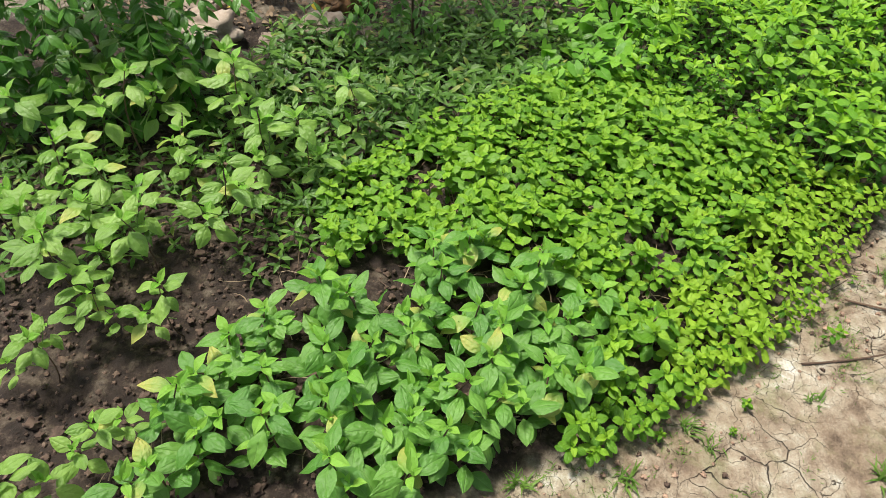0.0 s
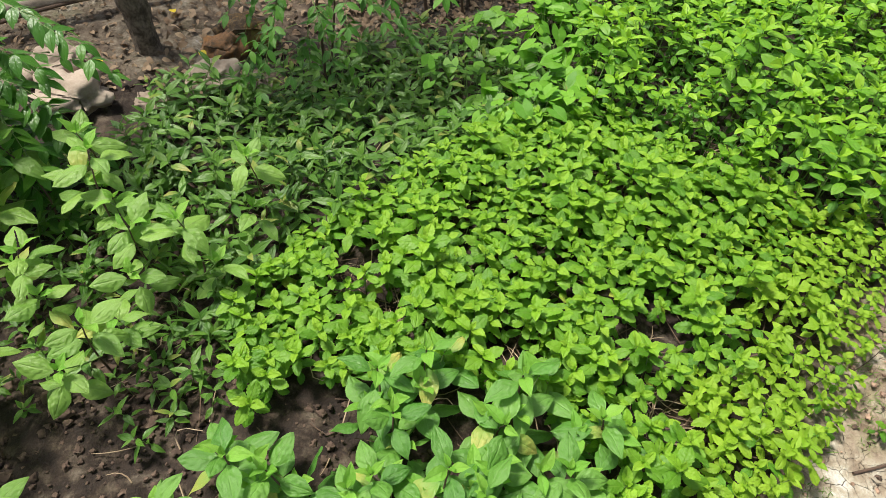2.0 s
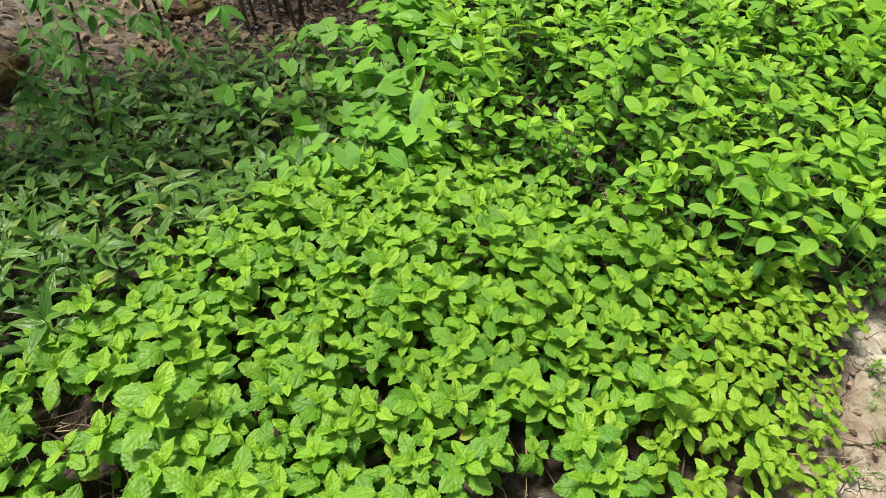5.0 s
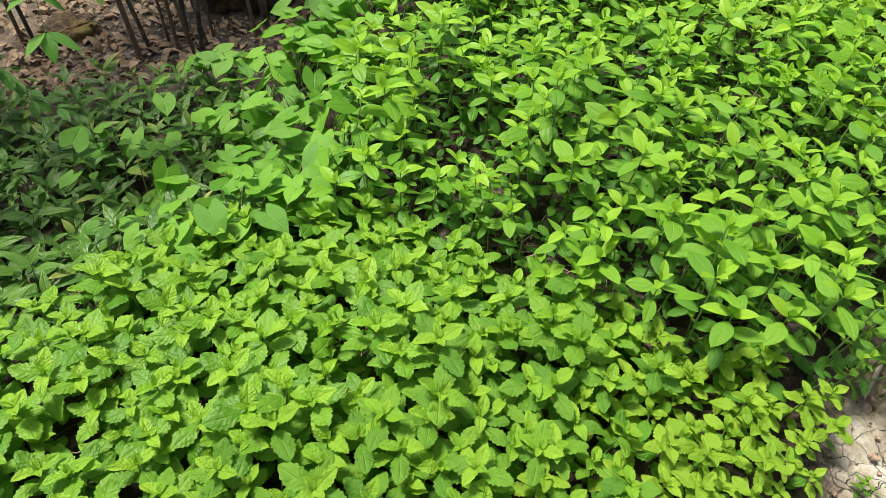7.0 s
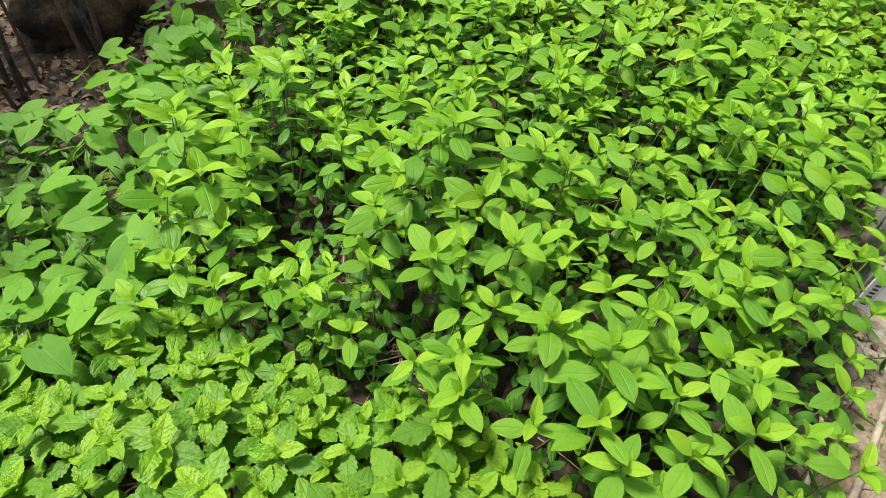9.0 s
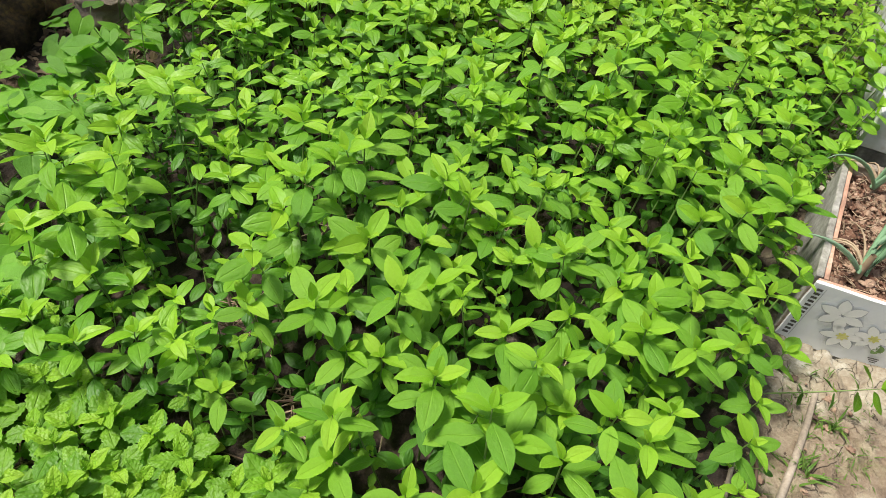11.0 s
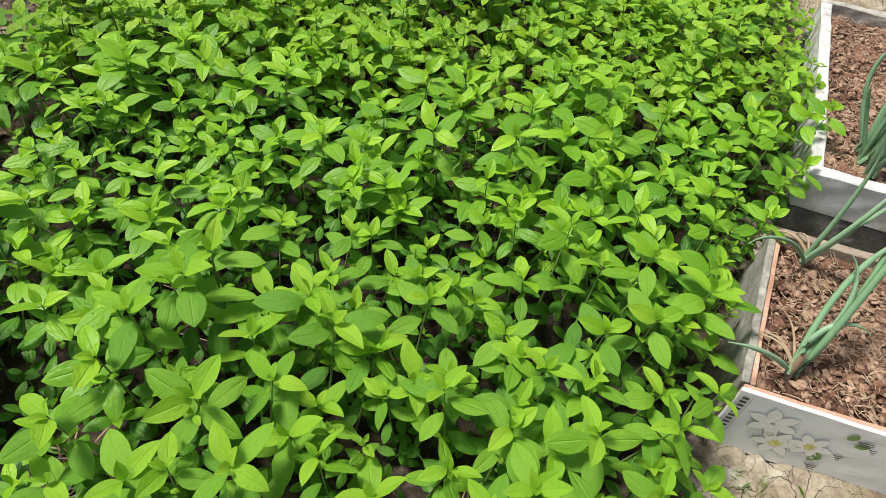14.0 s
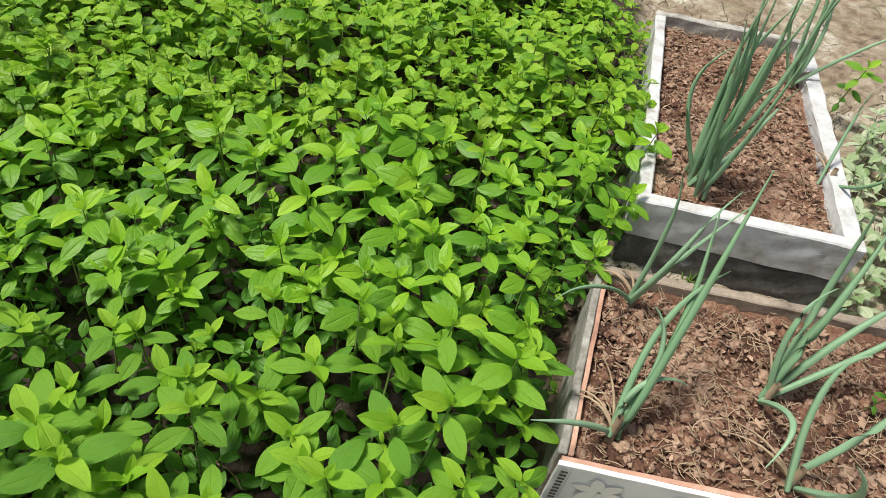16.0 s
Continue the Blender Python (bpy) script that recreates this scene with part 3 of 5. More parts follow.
def mint_buds(mat):
    return [shape(leaf(0.56, 0.75, 0.46, d, 0.3, 0.3, 0.07, 0.014, 14, 5, s, 0.03, 0, 0.0, 0.2 - d * 0.4), mat) for s, d in ((6, 0.5), (7, 0.9))]


mint_big, mint_top = mint_shapes(MINT), mint_buds(MINT_YOUNG)
pale_big, pale_top = mint_shapes(MINT_PALE), mint_buds(MINT_PALE)
spear_shaded = [shape(leaf(0.5, 0.7, 0.47, 0.6, 0.05, 0.1, 0.0, 0.004, 9, 5, s, 0.08, 0, 0.25, 0.2 * s - 0.3), SPEAR_SHADED) for s in (1, 2)]
spear_big = [shape(leaf(w, 0.7, 0.46, d, 0.1, 0.1, 0.01, 0.004, 9, 5, s, 0.07, 0, c, t, b), SPEAR) for s, w, d, c, t, b in ((3, 0.5, 0.35, 0.15, 0.2, 0.04), (4, 0.46, 0.6, 0.08, -0.2, -0.05), (5, 0.53, 0.2, 0.22, 0.1, 0.0), (8, 0.49, 0.8, 0.1, -0.12, 0.05), (9, 0.44, 0.45, 0.0, 0.22, -0.03))]
spear_top = [shape(leaf(0.46, 0.75, 0.46, d, 0.28, 0.1, 0.01, 0.004, 9, 5, s, 0.03, 0, 0.0, 0.3 - d * 0.5), SPEAR_YOUNG) for s, d in ((6, 0.4), (7, 0.8))]

mint_sprigs = [sprig(h, 6, mint_big, (0.045, 0.054, 0.06, 0.057, 0.044, 0.026), (-10, -3, 7, 17, 36, 66), STEM_DARK, r1, mint_top, side=1, close=2.1, low=mint_old) for h in (0.12, 0.14, 0.16, 0.15)]
pale_sprigs = [sprig(h, 6, mint_old[:1] + pale_big * 2, (0.042, 0.05, 0.054, 0.05, 0.038, 0.021), (-10, -3, 7, 17, 36, 66), STEM_DARK, r1, pale_top, side=1, close=2.1, low=mint_old[:1] + pale_big) for h in (0.1, 0.12, 0.14)]
spear_sprigs = [sprig(h, 6, spear_big, (0.05, 0.06, 0.071, 0.08, 0.063, 0.037), (-12, -5, 5, 15, 36, 68), STEM, r1, spear_top, first=0.3, side=1, close=2.3, low=spear_shaded) for h in (0.24, 0.28, 0.32, 0.26)]
small_sprigs = [sprig(h, 6, mint_big, (0.03, 0.036, 0.04, 0.036, 0.03, 0.018), (-5, 5, 18, 30, 48, 70), STEM, r1, mint_top, side=3) for h in (0.25, 0.29)]
back_sprigs = [sprig(hh, 6, mint_big + pale_big * 2, (0.05, 0.06, 0.066, 0.064, 0.05, 0.028), (-10, -2, 6, 14, 32, 62), STEM_DARK, r1, mint_top) for hh in (0.21, 0.24, 0.27)]


def canopy(x, y):
    return 0.92 + 0.3 * noise.noise(Vector((x * 2.6, y * 2.6, 4))) + 0.22 * noise.noise(Vector((x * 7, y * 7, 2)))


# bare spots in the cover: place and radius
GAPS = [(0.0, 1.93, 0.1), (0.11, 1.74, 0.07), (0.48, 1.48, 0.05), (0.79, 1.31, 0.08), (0.77, 1.55, 0.05), (0.94, 2.26, 0.06), (1.41, 2.38, 0.06), (1.57, 2.84, 0.07), (0.98, 2.44, 0.05), (1.38, 2.62, 0.06), (2.4, 3.1, 0.06), (2.45, 2.85, 0.06), (1.99, 2.62, 0.05)]


def bare(x, y):
    """Whether a stem may stand here: not in the small gaps, where dark soil and stalks show."""
    return noise.noise(Vector((x * 4.2, y * 4.2, 9))) > -0.45 and all(math.hypot(x - a, y - b) > r for a, b, r in GAPS)


def herb_bed(zone, gap, sprigs, names, limit, near, r, tall=1.0, rim=()):
    """The plants nearest to the walk stand singly; the rest of the bed is one mass of the same plants."""
    name, label, category, group, mass_name, mass_label = names
    pts = spread(zone, gap, 26000, r, bare)
    pts.sort(key=near)
    made, mass = {}, Geo()
    inner, sprigs = len(sprigs), list(sprigs) + list(rim)
    packs = [s.geo() for s in sprigs]
    for i, (x, y) in enumerate(pts):
        d = -edge_side(x, y)
        k = int(r.integers(inner))
        if rim and d + 0.25 * noise.noise(Vector((x * 3, y * 3, 6))) + r.normal(0, 0.08) < 0.42 and x > 0.8:
            k = inner + int(r.integers(len(rim)))
        s = tall * canopy(x, y) * r.uniform(0.85, 1.12) * (0.8 + 0.2 * smooth_step(0.0, 0.2, d))
        out = 9 * (1 - smooth_step(0.0, 0.18, d))
        m = pose(x, y, ground_z(x, y), 0, 0, r.uniform(0, 360)) @ pose(0, 0, 0, r.normal(0, 7), r.normal(0, 7), 0)
        if out > 1:
            m = pose(x, y, ground_z(x, y), out * 0.7, out * 0.7, 0) @ pose(0, 0, 0, 0, 0, r.uniform(0, 360))
        m = m @ Matrix.Diagonal((s, s, s, 1))
        if i < limit:
            if k not in made:
                made[k] = sprigs[k].thing(name, label, category, group)
                made[k].matrix_basis = m
                made[k].scale = (s, s, s)
            else:
                keep = made[k].scale.copy()
                made[k].scale = (1, 1, 1)
                copy_thing(made[k], m)
                made[k].scale = keep
        else:
            mass.merge(packs[k], np.array(m))
    if mass.count:
        tagged(mass.ob(mass_name), mass_label, category, kind="stuff")
    return len(pts)


def understory(zone, gap, sprigs, r, name, label):
    """Short shoots added to darken the gaps between taller stems, shade in their colour."""
    mass, packs = Geo(), [p.geo() for p in sprigs]
    for x, y in spread(zone, gap, 14000, r):
        mass.merge(packs[int(r.integers(len(packs)))], mat4(x, y, ground_z(x, y) - 0.01, r.uniform(0, 360), r.normal(0, 14), r.normal(0, 14), r.uniform(0.7, 1.15)))
    tagged(mass.ob(name), label, "mint", kind="stuff")


low_spears = [sprig(hh, 3, spear_shaded, (0.05, 0.055, 0.035), (-5, 10, 40), STEM_DARK, r1, spear_shaded) for hh in (0.09, 0.14)]
understory(SPEAR_ZONE, 0.06, low_spears, np.random.default_rng(27), "mint_shoots", "mint shoots coloured dark as if in shade under the taller stems")
counts = []
counts.append(herb_bed(MINT_ZONE, 0.046, mint_sprigs, ("mint_plant", "bright green crinkly mint growing in garden soil", "mint", "mint in the bed", "mint_bed", "dense bright green crinkly mint cover on the bed"), 125, lambda p: -p[0] * 0.3 + abs(p[1] - 1.9), np.random.default_rng(21), 1.0, pale_sprigs))
counts.append(herb_bed(SPEAR_ZONE, 0.064, spear_sprigs * 2 + small_sprigs[:1], ("pointed_mint_plant", "bright green upright mint with smooth pointed leaves", "mint", "pointed mint in the bed", "pointed_mint_bed", "dense bright green pointed-leaf mint cover on the bed"), 125, lambda p: abs(p[0] - 1.9) + abs(p[1] - 2.3), np.random.default_rng(22)))
counts.append(herb_bed(BACK_ZONE, 0.057, back_sprigs, ("mint_plant", "bright green crinkly mint behind the pointed mint", "mint", "mint in the bed", "mint_bed_behind", "dense light green crinkly mint cover behind the pointed mint"), 0, lambda p: p[1], np.random.default_rng(23), 1.12))

# ---- basil ----
r2 = np.random.default_rng(31)
basil_big = [shape(leaf(w, 0.95, 0.42, d, 0.1, 0.22, 0.015, 0.014, 10, 5, s, 0.18, 0, c, t, b), BASIL) for s, w, d, c, t, b in ((1, 0.58, 0.6, 0.3, 0.2, 0.04), (2, 0.54, 1.0, 0.2, -0.25, -0.04), (3, 0.6, 0.35, 0.4, 0.1, 0.0), (4, 0.5, 0.8, 0.0, -0.1, 0.06))]
basil_top = [shape(leaf(0.5, 1.0, 0.42, d, 0.32, 0.2, 0.015, 0.012, 10, 5, s, 0.1, 0, 0.0, 0.3 - d * 0.6), BASIL_YOUNG) for s, d in ((5, 0.4), (6, 0.7))]


basil_pale = [shape(data, BASIL_PALE) for data, _, _ in basil_big]


def basil(height, branches, size, r, pool_big=basil_big, spike=False):
    """A woody stem forking into branches, each ending in a rosette of broad leaves."""
    s = Sprig()
    top = np.array((r.normal(0, 0.02), r.normal(0, 0.02), height))
    s.stem.add(*tube(bent((0, 0, -0.03), top, 0.02, 6, (r.normal(), r.normal(), 0)), np.linspace(0.0045, 0.002, 6), 6), STEM_DARK)
    if spike:
        t = np.linspace(0, 1, 15)
        s.stem.add(*tube(bent(top - (0, 0, 0.01), top + np.array((0.015, 0.01, 0.09)), 0.004, 15, (1, 0, 0)), (0.0055 - 0.003 * t) * np.where(np.arange(15) % 2, 1.0, 0.55), 7), SPIKE)
    a0 = r.uniform(0, 360)
    tips = [(top, 0.0, a0)]
    for i in range(branches):
        a = radians(a0 + i * 360 / branches + r.normal(0, 18))
        t = r.uniform(0.3, 0.62)
        start = top * t
        reach = height * r.uniform(0.28, 0.45)
        end = start + np.array((math.cos(a) * reach * 0.75, math.sin(a) * reach * 0.75, reach * 0.85))
        s.stem.add(*tube(bent(start, end, -0.015, 5), np.linspace(0.0028, 0.0015, 5), 5), STEM)
        tips.append((end, 1.0, math.degrees(a)))
    for end, side, a in tips:
        turn = r.uniform(0, 90)
        for k, (drop, sz, el) in enumerate(((0.085, 0.85, -10), (0.05, 1.0, 8), (0.022, 0.95, 24), (0.006, 0.6, 46), (0.0, 0.34, 70))):
            for j in (0, 180):
                pool = basil_top if k >= 3 else pool_big
                s.leaf(pool[int(r.integers(len(pool)))], mat4(end[0], end[1], end[2] - drop * (1 + side * 0.3), turn + 90 * k + j + r.normal(0, 14), el + r.normal(0, 12), r.normal(0, 14), size * sz * r.uniform(0.8, 1.15)))
    return s


low_basils = [basil(h, 2, 0.096, r2) for h in (0.2, 0.23, 0.21)]
tall_basils = [basil(h, b, 0.108, r2, basil_pale, sp) for h, b, sp in ((0.36, 2, False), (0.43, 2, False), (0.4, 1, False), (0.38, 2, True))]
CLUMP = [(-0.54, 1.08), (-0.30, 1.23), (-0.15, 1.26), (0.04, 1.42), (0.18, 1.45), (0.02, 1.20), (0.19, 1.16), (0.33, 1.27), (0.46, 1.16), (0.58, 1.25), (-0.65, 0.89), (-0.55, 0.79), (-0.38, 0.82), (-0.28, 1.07), (-0.13, 1.03), (0.01, 0.97), (0.23, 1.02), (-0.06, 0.83), (0.09, 0.76), (-0.18, 0.70), (0.27, 0.86), (0.38, 0.95), (-0.05, 0.67), (-0.70, 0.69), (-0.43, 0.95), (0.13, 0.89), (-0.28, 0.89), (-0.45, 1.17), (0.3, 1.12), (0.48, 1.03), (-0.02, 1.1), (-0.18, 0.93), (0.1, 1.32), (-0.6, 0.99), (0.4, 1.36)]
TALL = [(-1.19, 2.30, 1.0), (-1.35, 2.12, 0.95), (-1.42, 1.95, 1.0), (-1.24, 1.70, 1.0), (-0.97, 2.22, 0.95), (-0.71, 2.13, 0.9), (-0.47, 1.88, 0.85), (-0.69, 1.66, 0.95), (-0.92, 1.43, 0.85), (-1.10, 1.34, 0.9), (-0.76, 1.2, 0.7), (-0.83, 0.8, 0.6), (-1.1, 1.02, 0.6), (-0.98, 1.18, 0.55), (-0.30, 2.16, 0.8), (-0.92, 1.83, 0.85), (-1.0, 0.66, 0.7), (-1.1, 2.0, 1.0), (-0.82, 2.3, 0.95), (-0.6, 2.0, 0.85), (-1.32, 1.5, 0.9), (-1.05, 1.62, 0.85)]
for spots_, pats, label, group in (
    (CLUMP, low_basils, "low bushy basil with broad blistered green leaves", "low basil at the bed's end"),
    (TALL, tall_basils, "tall leggy basil with pale leaves in bare soil", "tall basil in bare soil"),
):
    firsts = {}
    for i, sp in enumerate(spots_):
        s = (sp[2] if len(sp) > 2 else 1.0) * r2.uniform(0.9, 1.1)
        m = pose(sp[0], sp[1], 0, 0, 0, r2.uniform(0, 360)) @ pose(0, 0, 0, r2.normal(0, 5), r2.normal(0, 5), 0) @ Matrix.Diagonal((s, s, s, 1))
        k = i % len(pats)
        if k not in firsts:
            firsts[k] = pats[k].thing("basil_plant", label, "basil", group)
            firsts[k].matrix_basis = m
        else:
            keep = firsts[k].scale.copy()
            firsts[k].scale = (1, 1, 1)
            copy_thing(firsts[k], m)
            firsts[k].scale = keep

# ---- low weeds, one mass ----
r3 = np.random.default_rng(41)
weed_leaves = [shape(leaf(w, 1.15, 0.38, d, 0.2, 0.1, 0, 0, 6, 3, s, 0.05), WEED) for s, d, w in ((1, 0.5, 0.34), (2, 0.8, 0.4), (3, 0.3, 0.3))]
weeds = [sprig(h, 4, weed_leaves, (0.06, 0.072, 0.066, 0.042), (-5, 8, 22, 45), STEM, r3, weed_leaves, thick=0.0015) for h in (0.09, 0.12, 0.14)]
weed_geo = [w.geo() for w in weeds]
mass = Geo()
for x, y in spread(WEED_ZONE, 0.05, 16000, r3):
    s = r3.uniform(0.8, 1.25)
    mass.merge(weed_geo[int(r3.integers(3))], mat4(x, y, ground_z(x, y), r3.uniform(0, 360), r3.normal(0, 10), r3.normal(0, 10), s))
tagged(mass.ob("weed_cover"), "dense dull green narrow-leaved weeds under the shrubs", "weeds", kind="stuff")
mass = Geo()
UNDER = [(-1.7, 1.35), (-1.7, 2.5), (-0.75, 2.7), (-0.36, 1.85), (-0.33, 1.52), (-0.52, 1.4), (-0.72, 1.62), (-1.1, 1.45)]
for x, y in spread(UNDER, 0.058, 6000, r3, lambda x, y: noise.noise(Vector((x * 5, y * 5, 1))) > -0.2):
    mass.merge(weed_geo[int(r3.integers(3))], mat4(x, y, ground_z(x, y), r3.uniform(0, 360), r3.normal(0, 12), r3.normal(0, 12), r3.uniform(0.6, 1.0)))
tagged(mass.ob("weed_seedlings"), "sparse small weeds between the tall basil stems", "weeds", kind="stuff")

# ---- sweet potato vine ----
heart_leaves = [shape(leaf(0.98, 0.8, 0.26, d, 0.08, 0.12, 0, 0.006, 10, 7, s, 0.1, 0.3), HEART) for s, d in ((1, 0.3), (2, 0.5), (3, 0.15))]


def vine(points, r, every):
    """A creeping stem with a stalked heart-shaped leaf at each joint."""
    s = Sprig()
    s.stem.add(*tube(points, np.linspace(0.003, 0.0015, len(points)), 5), STEM)
    for i in range(0, len(points), every):
        p = points[i]
        for _ in range(2):
            a, h = r.uniform(0, 2 * math.pi), r.uniform(0.07, 0.17)
            q = p + np.array((math.cos(a) * 0.06, math.sin(a) * 0.06, h))
            s.stem.add(*tube(bent(p, q, 0.02, 4), (0.0016, 0.0014, 0.0013, 0.0012), 4), STEM)
            s.leaf(heart_leaves[int(r.integers(3))], mat4(*q, math.degrees(a) - 90 + r.normal(0, 40), r.normal(-14, 14), r.normal(0, 16), r.uniform(0.05, 0.085)))
    return s


for a, b, off in (((0.45, 2.75), (1.15, 3.75), 0.05), ((0.6, 2.55), (1.02, 3.0), -0.04), ((0.7, 3.4), (1.45, 4.0), 0.05), ((0.68, 2.95), (1.12, 3.35), 0.0), ((0.95, 3.35), (1.25, 3.6), 0.04), ((0.5, 2.62), (0.95, 2.66), 0.03), ((1.0, 3.5), (1.6, 4.2), -0.08), ((0.4, 2.9), (0.95, 3.5), -0.03), ((0.75, 2.6), (1.08, 3.2), 0.03), ((0.85, 3.2), (1.2, 3.85), 0.02), ((0.62, 2.75), (1.0, 2.85), 0.02), ((1.1, 3.3), (1.4, 3.9), 0.0)):
    pts = bent((a[0], a[1], ground_z(*a) + 0.02), (b[0], b[1], ground_z(*b) + 0.02), off, 15, (1, -1, 0))
    pts[:, 2] += r3.uniform(0, 0.02, len(pts))
    vine(pts, r3, 1 if off > 0.025 else 2).thing("sweet_potato_vine", "creeping vine with heart-shaped dull green leaves", "vine", "vines at the bed's back")

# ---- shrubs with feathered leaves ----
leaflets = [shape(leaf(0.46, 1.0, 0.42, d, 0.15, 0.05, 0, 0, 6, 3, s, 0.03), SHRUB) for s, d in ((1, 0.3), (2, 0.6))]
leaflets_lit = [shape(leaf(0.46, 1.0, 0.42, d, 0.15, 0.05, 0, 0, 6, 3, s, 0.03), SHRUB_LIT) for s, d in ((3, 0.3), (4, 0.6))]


def frond_places(a, b, sag, size, r, pairs=8):
    pts = bent(a, b, sag, 12)
    out = []
    d = pts[-1] - pts[0]
    az = math.degrees(math.atan2(d[1], d[0])) - 90
    for i in range(pairs):
        p = pts[2 + int(i * 9 / (pairs - 1))]
        for sgn in (-62, 62):
            out.append(mat4(*p, az + sgn + r.normal(0, 6), -18 + r.normal(0, 9), r.normal(0, 10), size * r.uniform(0.85, 1.1)))
    out.append(mat4(*pts[-1], az, -30, 0, size))
    return pts, out


def shrub(name, base, stems, fronds, label, category, r, lit=0.25, size=0.06, single=True):
    """Woody stems and drooping feathered leaves; each leaf a part, its leaflets its own pieces."""
    root = new(name)
    root.location = base
    tagged(root, label, category)
    for top, rad in stems:
        g = one(*tube(bent((top[3] if len(top) > 3 else 0, top[4] if len(top) > 3 else 0, -0.05), top[:3], 0.03, 9, (r.normal(), r.normal(), 0)), np.linspace(rad, rad * 0.55, 9), 7), STEM_DARK)
        part("stem", g, root)
    for a, b, sag in fronds:
        pts, places = frond_places(a, b, sag, size, r)
        g = one(*tube(pts, np.linspace(0.0022, 0.0009, len(pts)), 4), STEM)
        # a random share of the fronds gets the colour with sunlight in it
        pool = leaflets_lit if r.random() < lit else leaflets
        if single:
            fr = part("frond", g, root)
            for m in places:
                o = new("leaflet", pool[int(r.integers(2))][2])
                o.parent, o.matrix_basis = fr, Matrix(m)
        else:
            for m in places:
                data, mat, _ = pool[int(r.integers(2))]
                g.add(*moved(data, m), mat)
            part("frond", g, root)
    return root


def fan(n, centre, reach, z0, z1, r, toward=None, spread_=180, drop=0.15):
    out = []
    for _ in range(n):
        a = radians((toward if toward is not None else 0) + r.uniform(-spread_, spread_))
        z = r.uniform(z0, z1)
        p = np.array(centre) + np.array((math.cos(a) * 0.05, math.sin(a) * 0.05, 0))
        L = reach * r.uniform(0.7, 1.15)
        out.append(((p[0], p[1], z), (p[0] + math.cos(a) * L, p[1] + math.sin(a) * L, z - drop * r.uniform(0.4, 1.5)), 0.05))
    return out


r4 = np.random.default_rng(51)
shrub("shrub", (-1.55, 2.75, 0.02), [((0.1, -0.1, 1.0), 0.012), ((-0.15, 0.05, 0.9), 0.01), ((0.25, -0.3, 0.8), 0.008)],
      fan(26, (0.05, -0.1, 0), 0.42, 0.3, 0.95, r4, -70, 80, 0.25) + fan(24, (0.22, -0.3, 0), 0.36, 0.2, 0.8, r4, -75, 90, 0.25) + fan(16, (0.4, -0.2, 0), 0.3, 0.15, 0.55, r4, -70, 90, 0.2) + [((0.42, -0.05, 0.6), (0.8, -0.26, 0.46), 0.04), ((0.4, 0.0, 0.55), (0.72, -0.1, 0.42), 0.04)],
      "dark green leafy shrub with feathered leaves beside the basil", "shrub", r4, 0.12, 0.075, False)
shrub("shrub", (-2.15, 2.5, 0.0), [((0.1, -0.1, 0.9), 0.011), ((-0.15, 0.1, 0.8), 0.009)],
      fan(44, (0.1, -0.1, 0), 0.46, 0.15, 0.85, r4, -60, 110, 0.25) + fan(20, (0.3, -0.2, 0), 0.36, 0.12, 0.6, r4, -60, 100, 0.2),
      "dense dark green shrub with feathered leaves behind tall basil", "shrub", r4, 0.08, 0.075, False)
shrub("shrub", (-0.08, 3.08, -0.05), [((0.0, -0.05, 0.75), 0.007), ((0.1, 0.05, 0.7), 0.006)],
      fan(15, (-0.03, -0.08, 0), 0.26, 0.3, 0.7, r4, -100, 90, 0.28) + fan(5, (0.12, 0.0, 0), 0.28, 0.35, 0.7, r4, -60, 80, 0.25),
      "young shrub with drooping feathered green leaves over weeds", "shrub", r4, 0.35, 0.056, True)

# ---- multi-stemmed shrub behind the vines ----
CANES = [(-0.38, 0.31), (-0.44, 0.38), (-0.04, 0.21), (0.0, 0.25), (0.06, 0.29), (0.09, 0.24), (0.17, 0.23), (0.2, 0.25), (0.15, 0.2), (0.43, 0.32), (0.38, 0.27), (0.42, 0.3), (0.12, 0.34), (0.22, 0.3)]
cane_root = new("cane_shrub")
cane_root.location = (0.49, 3.52, -0.1)
tagged(cane_root, "thin dark bare stems of a tall shrub", "shrub")
for i, (cx, cy) in enumerate(CANES):
    lean = np.array((r4.normal(-0.12, 0.12), r4.normal(0.1, 0.1), 0))
    top = np.array((cx, cy, 0)) + lean + np.array((0, 0, r4.uniform(1.7, 2.1)))
    part("stem", one(*tube(bent((cx, cy, -0.03), top, r4.normal(0, 0.05), 12, (r4.normal(), r4.normal(), 0)), np.linspace(r4.uniform(0.005, 0.011), 0.0035, 12), 7), STEM_DARK if i % 3 else BARK), cane_root)
for a, b, sag in [((-0.12, -0.33, 0.8), (-0.08, -0.62, 0.53), 0.03), ((-0.12, -0.33, 0.8), (-0.2, -0.6, 0.58), 0.03), ((-0.1, -0.3, 0.82), (0.02, -0.55, 0.62), 0.03)]:
    pts, places = frond_places(a, b, sag, 0.07, r4)
    fr = part("frond", one(*tube(pts, np.linspace(0.0022, 0.0009, len(pts)), 4), STEM), cane_root, "feathered leaf coloured yellow-green as if sunlit")
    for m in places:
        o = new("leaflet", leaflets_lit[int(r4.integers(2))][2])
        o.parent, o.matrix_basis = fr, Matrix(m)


part("twig", one(*tube(bent((0.0, 0.1, 1.05), (-0.12, -0.33, 0.8), 0.06, 7), np.linspace(0.005, 0.0025, 7), 5), STEM_DARK), cane_root)


